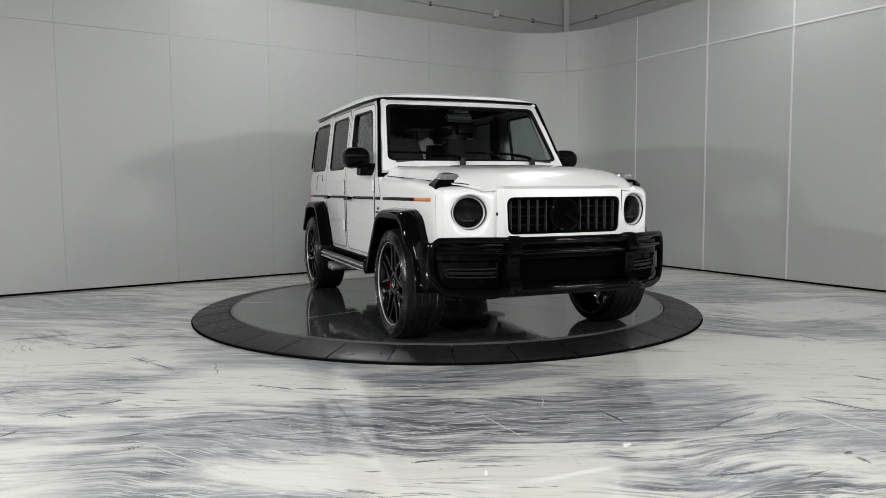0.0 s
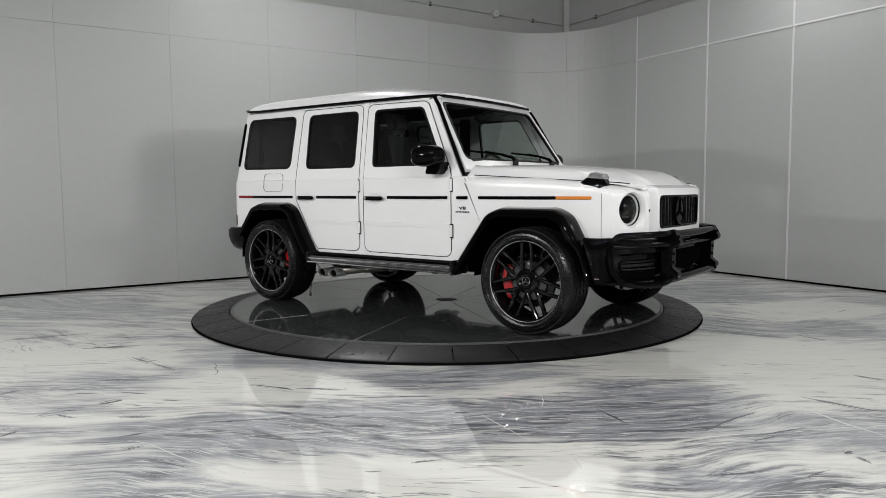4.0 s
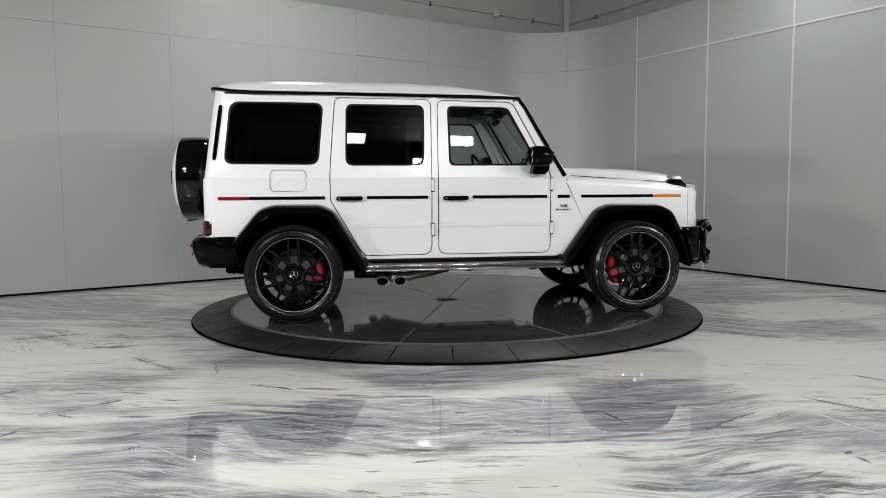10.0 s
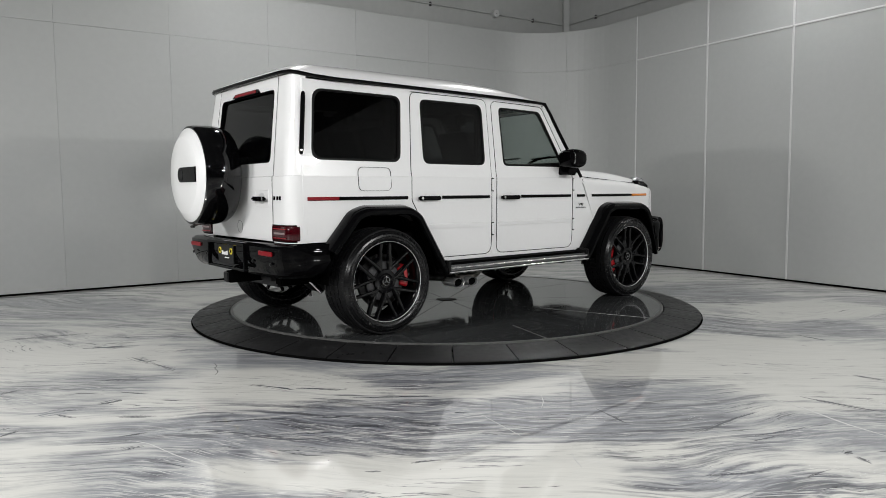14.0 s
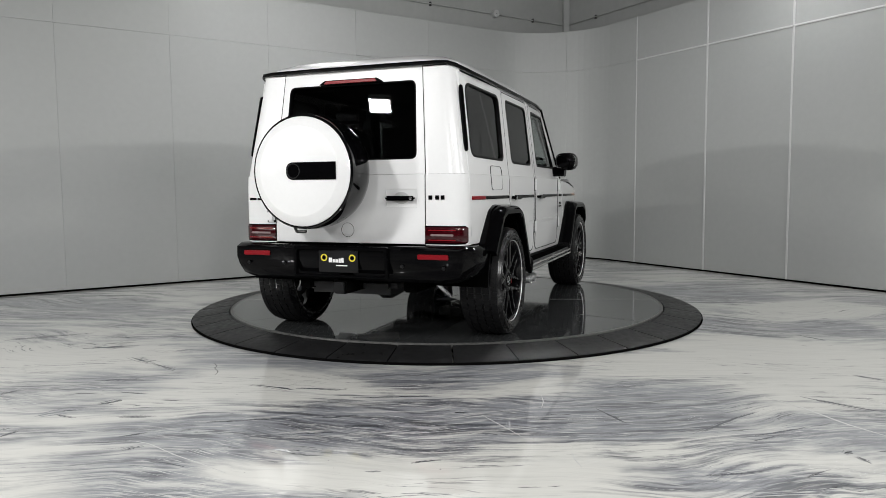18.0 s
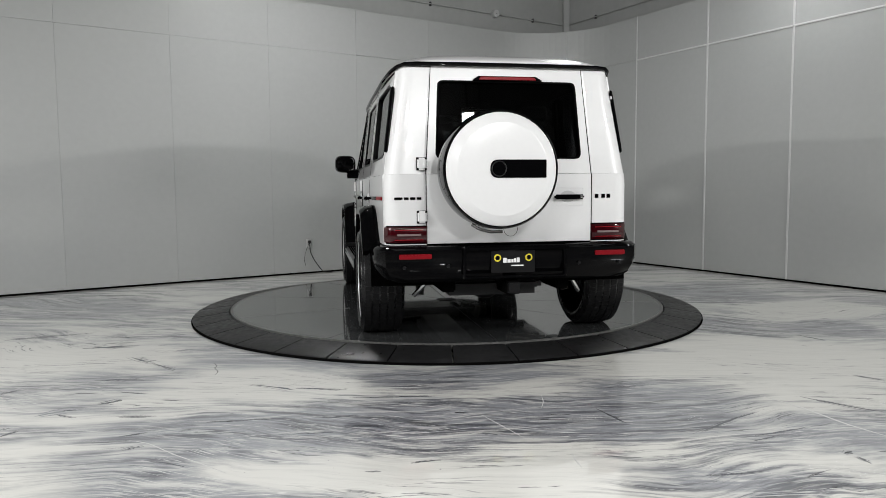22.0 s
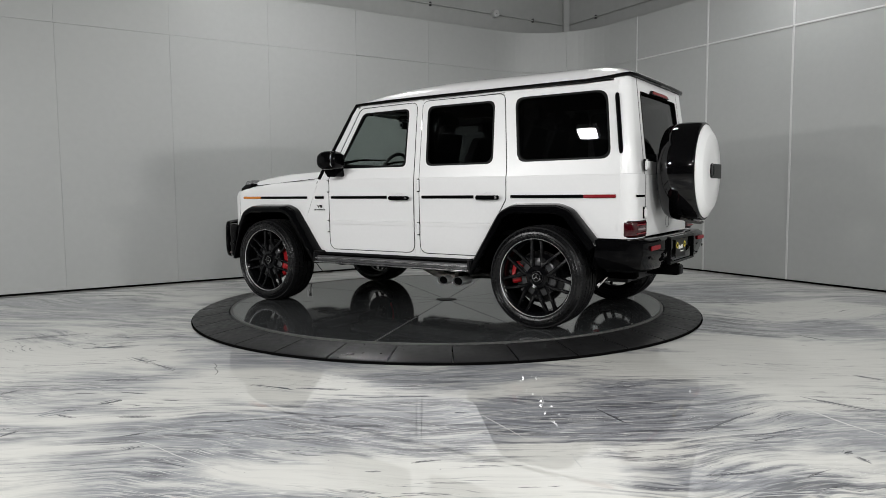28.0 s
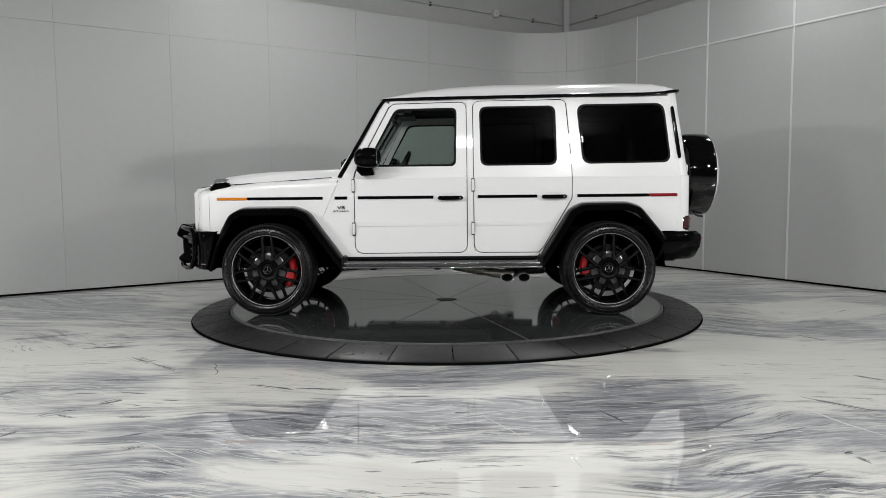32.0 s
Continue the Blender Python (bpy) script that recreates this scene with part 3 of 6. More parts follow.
# housings for the unseen lamps that light the hall, the added fill lamps too
for lx, ly, lz, lw, watts in LAMPS:
    m = look((lx, ly, lz), (lx * 0.7, ly * 0.7, 0.0))
    le = empty("ceiling_lamp", "small flat white lamp out of view, several of them added as fill", "lamp", "hall lamps", m)
    h = lw / 2
    bm = bmesh.new()
    for x0, x1, y0, y1 in ((-h - 0.009, h + 0.009, -0.12, -0.102), (-h - 0.009, h + 0.009, 0.102, 0.12), (-h - 0.009, -h - 0.001, -0.102, 0.102), (h + 0.001, h + 0.009, -0.102, 0.102)):
        box(bm, x0, x1, y0, y1, 0.0, 0.06)
    part("frame", bm, TRIMP, le)
    part("back_plate", box(bmesh.new(), -h - 0.009, h + 0.009, -0.12, 0.12, 0.062, 0.08, 0.004), TRIMP, le)
    inv = m.inverted()
    part("hanger", tube(bmesh.new(), [inv @ Vector((lx, ly, lz + 0.06)), inv @ Vector((lx, ly, CEIL))], 0.012, 8), STEEL, le)

# ---- the turntable ----
R_IN, R_OUT = 2.023, 2.341
ring = empty("turntable_ramp", "low black ramp of bolted plates round the turntable", "ramp")
NP = 34
for k in range(NP):
    a0 = radians(-89.0 + k * 360 / NP)
    a1 = a0 + 2 * math.pi / NP
    g = 0.0026
    rows = []
    for i in range(7):
        a = a0 + g + (a1 - a0 - 2 * g) * i / 6
        e = 0.002 if i in (0, 6) else 0.0
        rows.append([(r * math.cos(a), r * math.sin(a), z - e) for r, z in ((R_IN + 0.006, 0.0), (R_IN + 0.006, DISC - 0.010), (R_IN + 0.012, DISC - 0.005), (R_OUT - 0.012, 0.026), (R_OUT, 0.018), (R_OUT, 0.0))])
    plate = part("plate", skin(bmesh.new(), rows, closed=True, ends=True), RINGM, ring)
    bm = bmesh.new()
    for da in (0.10,):
        a = a0 + da * (a1 - a0)
        c, s = math.cos(a), math.sin(a)
        rr = R_IN + 0.035
        zz = DISC - 0.007 - 0.05 * 0.14
        lathe(bm, [(0.013, zz - 0.006), (0.013, zz + 0.003), (0.009, zz + 0.006), (0.001, zz + 0.006)], 10, "z")
        bmesh.ops.translate(bm, vec=(rr * c, rr * s, 0), verts=bm.verts)
    part("bolt", bm, DARKMET, plate)

# the dark shadow line under the ramp's outer edge, built as a black ring
part("foot_strip", lathe(bmesh.new(), [(R_OUT - 0.01, 0.0), (R_OUT - 0.01, 0.014), (R_OUT + 0.003, 0.018), (R_OUT + 0.008, 0.012), (R_OUT + 0.009, 0.0)], 140, "z"), MATT, ring, "black strip that stands in for the shadow line along the ramp's foot")

table = empty("turntable", "round dark polished turntable with radial seams", "turntable")
NS = 10
for k in range(NS):
    a0, a1 = 2 * math.pi * k / NS, 2 * math.pi * (k + 1) / NS
    g = 0.0035
    rows = []
    for i in range(19):
        a = a0 + (a1 - a0) * i / 18
        cr = []
        for r in (0.10, R_IN - 0.028):
            off = g / r if i == 0 else (-g / r if i == 18 else 0)
            cr.append((r * math.cos(a + off), r * math.sin(a + off)))
        (x0, y0), (x1, y1) = cr
        rows.append([(x0, y0, -0.03), (x0, y0, 0), (x1, y1, 0), (x1, y1, -0.03)])
    part("deck_plate", skin(bmesh.new(), rows, closed=True, ends=True), DISCM, table, smooth=False)
part("deck_base", lathe(bmesh.new(), [(0.001, -0.003), (R_IN - 0.02, -0.003), (R_IN - 0.02, -0.06), (0.001, -0.06)], 96, "z"), JOINT, table)
part("rim_band", lathe(bmesh.new(), [(R_IN - 0.027, -0.04), (R_IN - 0.027, 0.001), (R_IN - 0.024, 0.003), (R_IN - 0.008, 0.003), (R_IN - 0.004, 0.0), (R_IN - 0.004, -0.04)], 128, "z"), EDGE, table, "worn bright metal band round the deck")
for deg, r0 in ((108, 1.0), (288, 1.0), (252, 1.45)):
    a = radians(deg)
    c, s = math.cos(a), math.sin(a)
    bm = bmesh.new()
    skin(bm, [[(r * c - o * s, r * s + o * c, z) for o, z in ((-0.007, -0.003), (-0.006, 0.0012), (0.006, 0.0012), (0.007, -0.003))] for r in (r0, R_IN - 0.03)], closed=True, ends=True)
    part("seam_strip", bm, EDGE, table, "pale worn metal strip in a seam")
part("centre_cap", lathe(bmesh.new(), [(0.001, 0.006), (0.07, 0.006), (0.085, 0.004), (0.092, -0.01)], 40, "z"), SATIN, table)

# ---- the car ---- x forward, y to its left, z over the turntable's deck
car = empty("car", "white boxy off-road car with black trim and rims", "car")


def y_low(x, z):
    """Half width of the lower body."""
    y = 0.872
    if x > 0.95:
        y -= 0.052 * ((x - 0.95) / 1.0) ** 1.2
    if x < -1.6:
        y -= 0.02 * ((-1.6 - x) / 0.5) ** 2
    return y - 0.012 * max(0.0, (0.75 - z) / 0.25)


def y_up(x, z):
    """Half width over the waist: it leans in."""
    y = 0.866 - 0.124 * (z - 1.17)
    up = max(0.0, (z - 1.17) / 0.66)
    if x > 0.05:
        y -= 0.034 * up * min(1.0, (x - 0.05) / 0.39) ** 1.5
    if x < -1.6:
        y -= (0.018 + 0.02 * up) * ((-1.6 - x) / 0.45) ** 2
    return y


def rail_y(x):
    """Half width of the roof at its gutter."""
    if x > -0.05:
        return 0.795 - 0.045 * min(1.0, (x + 0.05) / 0.5) ** 1.4
    if x < -1.55:
        return 0.795 - 0.028 * ((-1.55 - x) / 0.43) ** 2
    return 0.795


def on_side(s, f, sink=0.0):
    return lambda u, v, d: Vector((u, s * (f(u, v) - sink - d), v))


def side_plate(bm, s, f, outline, holes=(), thick=0.03, edge=0.003, sink=0.0):
    return slab(bm, outline, holes, on_side(s, f, sink), thick, edge)


W3 = rounded([(-1.926, 1.782), (-1.188, 1.774), (-1.238, 1.276), (-1.980, 1.284)], [0.09, 0.07, 0.08, 0.07])
W2 = rounded([(-1.005, 1.768), (-0.364, 1.764), (-0.374, 1.267), (-1.016, 1.269)], 0.065)
W1 = rounded([(-0.168, 1.758), (0.352, 1.752), (0.612, 1.266), (-0.160, 1.266)], [0.05, 0.08, 0.03, 0.05])
ARCH_R = [(-1.888, 0.700), (-1.712, 0.912), (-1.602, 0.948), (-1.223, 0.945), (-1.118, 0.892), (-0.880, 0.500)]
ARCH_F = [(0.815, 0.500), (1.095, 0.884), (1.206, 0.926), (1.663, 0.923), (1.768, 0.870), (1.857, 0.703)]


def shrink(lp, by, cx, cz):
    """The outline drawn in towards its middle by that many metres."""
    out = []
    for u, v in lp:
        d = Vector((u - cx, v - cz))
        out.append((u - by * (1 if d.x > 0 else -1) * min(1, abs(d.x) / 0.05), v - by * (1 if d.y > 0 else -1) * min(1, abs(d.y) / 0.05)))
    return out


def mid(lp):
    return (min(p[0] for p in lp) + max(p[0] for p in lp)) / 2, (min(p[1] for p in lp) + max(p[1] for p in lp)) / 2


def y_glass(x, z):
    """Half width of the flat panes."""
    return 0.866 - 0.124 * (z - 1.17)


def window(lp, s, material, parent, label, sink=0.006):
    cx, cz = mid(lp)
    seal = part("window_seal", side_plate(bmesh.new(), s, y_up, shrink(lp, -0.004, cx, cz), [shrink(lp, 0.014, cx, cz)], 0.03, 0.003, -0.002), SEAL, parent)
    pane = part("window_pane", side_plate(bmesh.new(), s, y_glass, shrink(lp, 0.011, cx, cz), [], 0.004, 0.0, sink), material, parent, label)
    pane.visible_shadow = False
    return seal


def strip(s, x0, x1, material, name="trim_strip", label="", z=None, h=0.013, parent=None):
    z = z if z is not None else 1.008 - 0.010 * (x0 + 2.03) / 4
    bm = bmesh.new()
    n = 6
    rows = []
    for i in range(n + 1):
        x = x0 + (x1 - x0) * i / n
        zz = z - 0.0022 * (x - x0)
        y = y_low(x, zz)
        e = 0.003 if i in (0, n) else 0
        rows.append([(x, s * (y + o), zz + k) for o, k in ((0.0005, -h), (0.009 - e, -h + 0.002), (0.013 - e, -h * 0.5), (0.013 - e, h * 0.5), (0.009 - e, h - 0.002), (0.0005, h))])
    return part(name, skin(bm, rows, closed=True, ends=True), material, parent or car, label)


def handle(s, x, z, parent):
    y = y_low(x, z)
    part("handle_cup", slab(bmesh.new(), circle(x + 0.115, z, 0.058, 32, 0.044), [circle(x + 0.115, z, 0.053, 32, 0.039)], lambda u, v, d: Vector((u, s * (y + 0.0030 - d), v)), 0.003, 0.0015), WHITE, parent)
    bm = bmesh.new()
    box(bm, x, x + 0.215, s * y + (0.020 if s > 0 else -0.040), s * y + (0.040 if s > 0 else -0.020), z - 0.017, z + 0.017, 0.008)
    for u in (0.012, 0.165):
        box(bm, x + u, x + u + 0.03, min(s * y, s * (y + 0.03)), max(s * y, s * (y + 0.03)), z - 0.012, z + 0.012, 0.003)
    hd = part("door_handle", bm, BLACK, parent, "gloss black door handle")
    part("lock_button", slab(bmesh.new(), circle(x + 0.025, z, 0.011, 16), [], lambda u, v, d: Vector((u, s * (y + 0.044 - d), v)), 0.004, 0.001), CHROME, hd)


def hinge(s, x, z, parent):
    y = y_low(x, z)
    bm = bmesh.new()
    tube(bm, [(x, s * (y + 0.008), z - 0.045), (x, s * (y + 0.008), z + 0.045)], 0.012, 12)
    for k in (-0.047, 0.043):
        tube(bm, [(x, s * (y + 0.008), z + k), (x, s * (y + 0.008), z + k + 0.006)], 0.009, 10)
    hg = part("hinge", bm, WHITE, parent)
    part("hinge_seal", box(bmesh.new(), x - 0.0135, x + 0.0135, min(s * (y - 0.002), s * (y + 0.0035)), max(s * (y - 0.002), s * (y + 0.0035)), z - 0.056, z + 0.056, 0.001), SEAL, hg)


WAIST = 1.168
LEDGE = WAIST - 0.008      # the upper sheets start behind the lower ones, which leaves a ledge


def y_side(x, z):
    return y_low(x, z) if z < WAIST else y_up(x, z)


def gap_line(s, pts, parent, closed=True, r=0.0026, name="door_gap"):
    """The dark rubber in a panel gap, sunk so that only its crown shows."""
    path = []
    k = len(pts)
    for i in range(k if closed else k - 1):
        p, q = pts[i], pts[(i + 1) % k]
        n = max(1, int(math.dist(p, q) / 0.09))
        cuts = [j / n for j in range(n)]
        if (p[1] - WAIST) * (q[1] - WAIST) < 0:
            f = (WAIST - p[1]) / (q[1] - p[1])
            e = 0.0015 / abs(q[1] - p[1])
            cuts = sorted([c for c in cuts if abs(c - f) > 0.02] + [f - e, f + e])
        path += [(p[0] + (q[0] - p[0]) * c, p[1] + (q[1] - p[1]) * c) for c in cuts]
    if not closed:
        path.append(pts[-1])
    return part(name, tube(bmesh.new(), [(u, s * (y_side(u, v) - r + 0.0010), v) for u, v in path], r, 6, closed=closed), SEAL, parent)


for s in (1, -1):
    # rear quarter: lower, upper with its window
    qp = bmesh.new()
    low = [(-2.062, 0.700), *ARCH_R, (-0.870, 0.522), (-0.912, 0.573), (-1.1455, 0.983), (-1.1490, WAIST), (-2.062, WAIST)]
    side_plate(qp, s, y_low, low)
    side_plate(qp, s, y_up, [(-2.060, LEDGE), (-1.149, LEDGE), (-1.143, 1.26), (-1.098, 1.800), (-1.090, 1.84), (-1.996, 1.848)], [W3])
    quarter = part("quarter_panel", qp, WHITE, car)
    window(W3, s, TINT, quarter, "dark tinted fixed pane", 0.017)
    # slim black vent behind the rear window
    bm = bmesh.new()
    tube(bm, [(-2.055 + 0.057 * f, s * (y_up(-2.055 + 0.057 * f, 1.315 + 0.44 * f) + 0.004), 1.315 + 0.44 * f) for f in (0, .02, .1, .3, .5, .7, .9, .98, 1)], [0.006, 0.014, 0.017, 0.017, 0.017, 0.017, 0.017, 0.014, 0.006], 8)
    part("pillar_vent", bm, BLACK, quarter)
    # rear door
    bm = bmesh.new()
    side_plate(bm, s, y_low, rounded([(-1.146, WAIST), (-1.142, 0.985), (-0.905, 0.575), (-0.865, 0.529), (-0.318, 0.529), (-0.312, WAIST)], [0, 0.05, 0.05, 0.03, 0.08, 0]))
    side_plate(bm, s, y_up, rounded([(-1.146, LEDGE), (-0.312, LEDGE), (-0.306, 1.812), (-1.092, 1.818), (-1.14, 1.26)], [0, 0, 0.06, 0.06, 0]), [W2])
    rdoor = part("rear_door", bm, WHITE, car, "white rear door with dark tinted window")
    window(W2, s, TINT, rdoor, "dark tinted pane")
    gap_line(s, rounded([(-1.144, 0.985), (-0.908, 0.575), (-0.865, 0.527), (-0.315, 0.527), (-0.309, 1.814), (-1.094, 1.820), (-1.142, 1.26)], [0.05, 0.05, 0.03, 0.08, 0.06, 0.06, 0.02]), rdoor)
    handle(s, -1.098, 1.000, rdoor)
    strip(s, -0.850, -0.345, BLACK, parent=rdoor)
    # front door
    bm = bmesh.new()
    side_plate(bm, s, y_low, rounded([(-0.256, WAIST), (-0.258, 0.529), (0.703, 0.526), (0.704, WAIST)], [0, 0.08, 0.08, 0]))
    side_plate(bm, s, y_up, rounded([(-0.256, LEDGE), (0.704, LEDGE), (0.690, 1.22), (0.392, 1.795), (-0.250, 1.806)], [0, 0, 0.0, 0.08, 0.06]), [W1])
    fdoor = part("front_door", bm, WHITE, car, "white front door with clear window")
    window(W1, s, CLEAR, fdoor, "clear pane", 0.021)
    gap_line(s, rounded([(-0.2575, 0.527), (0.7045, 0.524), (0.706, 1.17), (0.692, 1.222), (0.394, 1.798), (-0.252, 1.808)], [0.08, 0.08, 0.01, 0.03, 0.08, 0.06]), fdoor)
    handle(s, -0.222, 0.996, fdoor)
    strip(s, 0.030, 0.672, BLACK, parent=fdoor)
    for x, dr in ((-0.306, rdoor), (0.712, fdoor)):
        hinge(s, x, 1.103, dr)
        hinge(s, x, 0.735, dr)
    # crease lines pressed into the doors and quarter
    for x0, x1, owner in ((-1.00, -0.33, rdoor), (-0.24, 0.69, fdoor)):
        rows = [[(x, s * (y_low(x, 0.79) + o), 0.792 + k) for o, k in ((-0.002, -0.034), (0.0030, -0.003), (0.0030, -0.0015), (-0.002, 0.0015))] for x in (x0, (x0 + x1) / 2, x1)]
        part("pressed_crease", skin(bmesh.new(), rows, closed=True, ends=True), WHITE, owner)
    # white jamb behind the rounded corners of the doors
    for x0, x1, low_z, owner in ((-0.868, -0.300, 0.520, rdoor), (-0.268, 0.716, 0.518, fdoor)):
        part("door_jamb", side_plate(bmesh.new(), s, y_low, [(x0, low_z), (x1, low_z), (x1, 0.66), (x0 + 0.004, 0.66)], (), 0.012, 0.0, 0.0045), WHITE, owner)
        jb2 = side_plate(bmesh.new(), s, y_up, [(x0 - (0.23 if x0 < -0.5 else 0.0), 1.778), (min(x1, 0.42), 1.778), (min(x1, 0.40), 1.822), (x0 - (0.23 if x0 < -0.5 else 0.0), 1.822)], (), 0.012, 0.0, 0.0045)
        part("door_jamb", jb2, WHITE, owner)
    # pillar between the doors, roof frame over them and cowl side
    bm = bmesh.new()
    side_plate(bm, s, y_low, [(-0.3155, 0.50), (-0.2605, 0.50), (-0.2585, WAIST), (-0.3095, WAIST)])
    side_plate(bm, s, y_up, [(-0.3095, LEDGE), (-0.2585, LEDGE), (-0.2525, 1.835), (-0.3035, 1.835)])
    part("centre_pillar", bm, WHITE, car)
    bm = bmesh.new()
    side_plate(bm, s, y_up, [(-1.094, 1.826), (0.392, 1.803), (0.420, 1.845), (-1.094, 1.862)])
    side_plate(bm, s, y_up, [(0.401, 1.798), (0.700, 1.222), (0.712, WAIST), (0.812, WAIST), (0.44, 1.815)])
    part("roof_frame", bm, WHITE, car)
    bm = bmesh.new()
    side_plate(bm, s, y_low, [(0.7065, 0.50), (0.812, 0.50), (1.025, 0.785), (0.86, WAIST), (0.7075, WAIST)], (), 0.03, 0.002, 0.001)
    cowl = part("cowl_side", bm, WHITE, car)
    gap_line(s, [(0.842, 1.152), (0.93, 0.952), (1.012, 0.770)], cowl, False, 0.0030, "fender_gap")
    # white rocker edge and dark sill under the doors
    part("rocker_edge", side_plate(bmesh.new(), s, y_low, [(-0.872, 0.497), (0.800, 0.494), (0.812, 0.4995), (0.704, 0.5255), (-0.862, 0.5275)], (), 0.03, 0.002, 0.001), WHITE, car)
    part("sill", box(bmesh.new(), -0.90, 0.83, min(s * 0.80, s * 0.855), max(s * 0.80, s * 0.855), 0.40, 0.525, 0.012), SATIN, car)
    # front fender: side skin on a grid so that it bends in at the nose
    bm = bmesh.new()

    def arch_z(x):
        pts = ARCH_F
        for (xa, za), (xb, zb) in zip(pts, pts[1:]):
            if xa <= x <= xb:
                return za + (zb - za) * (x - xa) / (xb - xa)
        return 0.700

    def seam_x(z):
        return 0.832 + (WAIST - max(0.765, min(z, WAIST))) * (1.012 - 0.832) / (WAIST - 0.765)

    rows = []
    for i in range(29):
        u = i / 28
        lo = 0.8
        for k in range(12):
            lo = max(0.765 if u < 0.02 else 0.70, arch_z(seam_x(lo) + (2.035 - seam_x(lo)) * u))
        xt = 0.832 + (2.035 - 0.832) * u
        hi = 1.158 - 0.058 * u - 0.030 * max(0.0, (u - 0.55) / 0.45) - (0.03 * ((xt - 1.85) / 0.185) ** 2 if xt > 1.85 else 0)
        row = []
        for j in range(11):
            z = lo + (hi - 0.05 - lo) * j / 10
            x = seam_x(z) + (2.035 - seam_x(z)) * u
            yy = 0.874 - (0.052 * ((x - 0.95) / 1.0) ** 1.2 if x > 0.95 else 0) - 0.012 * max(0.0, (0.75 - z) / 0.25)
            if x > 1.93:
                yy -= 0.025 * ((x - 1.93) / 0.105) ** 2
            row.append((x, s * yy, z))
        yb, zb = abs(row[-1][1]), row[-1][2]
        for j in range(1, 7):
            f = j / 6 * math.pi / 2
            row.append((xt, s * (yb - (yb - 0.735) * (1 - math.cos(f)) ** 1.6), zb + (hi + 0.018 - zb) * math.sin(f)))
        rows.append(row)
    shell(bm, rows, lambda p: (0, -s * 0.006, -0.004))
    fender = part("front_fender", bm, WHITE, car)
    strip(s, 0.975, 1.630, BLACK, parent=fender)
    part("nose_gap", tube(bmesh.new(), [(1.972, s * (0.874 - 0.052 * 1.022 ** 1.2 - 0.025 * 0.16 - 0.0008 - 0.012 * max(0.0, (0.75 - z) / 0.25)), z) for z in (0.715, 0.75, 0.85, 0.95, 1.03)], 0.0016, 6), JOINT, fender)
    strip(s, 1.632, 1.900, AMBER, "side_marker", "amber side marker", parent=fender)
    strip(s, -2.030, -1.79, REDSTRIP, "side_marker", "dark red side marker", parent=quarter)
    strip(s, -1.788, -1.188, BLACK, parent=quarter)
    strip(s, 0.766, 0.872, BLACK, "badge_plate", "small black badge plate", parent=cowl)
    # arch flares of gloss black with a rolled lip
    for pts, cx in ((ARCH_R, -1.445), (ARCH_F, 1.445)):
        ext = list(pts)
        if cx > 0:
            ext = [(0.770, 0.440)] + ext + [(1.900, 0.60), (1.945, 0.46), (1.962, 0.392)]
        else:
            ext = [(-1.925, 0.655)] + ext + [(-0.830, 0.420)]
        path = [(p.x, p.y) for p in smooth_path([(u, v, 0) for u, v in ext], 4)]
        rows = []
        k = len(path)
        for i, (u, v) in enumerate(path):
            a, b = path[max(0, i - 1)], path[min(k - 1, i + 1)]
            t = Vector((b[0] - a[0], b[1] - a[1])).normalized()
            nn = Vector((-t.y, t.x))
            if nn.dot(Vector((u - cx, v - 0.39))) < 0:
                nn = -nn
            yb = y_low(min(max(u, -2.0), 2.0), 0.8) - 0.004
            sec = [(0.006, yb), (0.010, yb + 0.012), (-0.004, 0.945), (-0.016, 0.975), (-0.030, 0.986), (-0.058, 0.986), (-0.066, 0.978), (-0.066, 0.955), (-0.040, 0.94), (-0.045, yb)]
            # the leg narrows into the bumper's corner
            low = min(1.0, max(0.0, (0.74 - v) / 0.10)) if cx > 0 and u > cx else 0.0
            sec = [(o * (1 - 0.45 * low), y - 0.036 * low * (y > 0.93)) for o, y in sec]
            rows.append([(u + nn.x * o, s * y, v + nn.y * o) for o, y in sec])
        part("arch_flare", skin(bmesh.new(), rows, closed=True, ends=True), BLACK, car, "gloss black wheel arch flare")
        # the dark well behind the wheel
        bm = bmesh.new()
        rows = []
        for i in range(15):
            a = math.pi * i / 14
            rows.append([(cx + 0.475 * math.cos(a), s * y, 0.40 + 0.50 * math.sin(a)) for y in (0.50, 0.93)])
        skin(bm, rows)
        vs = [bm.verts.new((cx + 0.475 * math.cos(math.pi * i / 14), s * 0.50, 0.40 + 0.50 * math.sin(math.pi * i / 14))) for i in range(15)]
        bm.faces.new(vs)
        bmesh.ops.solidify(bm, geom=bm.faces, thickness=0.008)
        part("wheel_well", bm, MATT, car)
    # running board with ribbed top and bright edge
    rb = part("running_board", box(bmesh.new(), -0.875, 0.800, min(s * 0.86, s * 0.985), max(s * 0.86, s * 0.985), 0.425, 0.470, 0.012), BOARD, car, "brushed metal running board with black ribs")
    for k in range(5):
        yy = s * (0.875 + 0.02 * k)
        part("tread_rib", box(bmesh.new(), -0.83, 0.76, yy - 0.006, yy + 0.006, 0.4705, 0.478, 0.002), MATT, rb)
    for z0, z1 in ((0.440, 0.458), (0.404, 0.424)):
        part("bright_edge", tube(bmesh.new(), [(-0.872, s * 0.984, (z0 + z1) / 2), (0.797, s * 0.984, (z0 + z1) / 2)], (z1 - z0) / 2, 14), CHROME, rb, "polished metal edge of the running board")
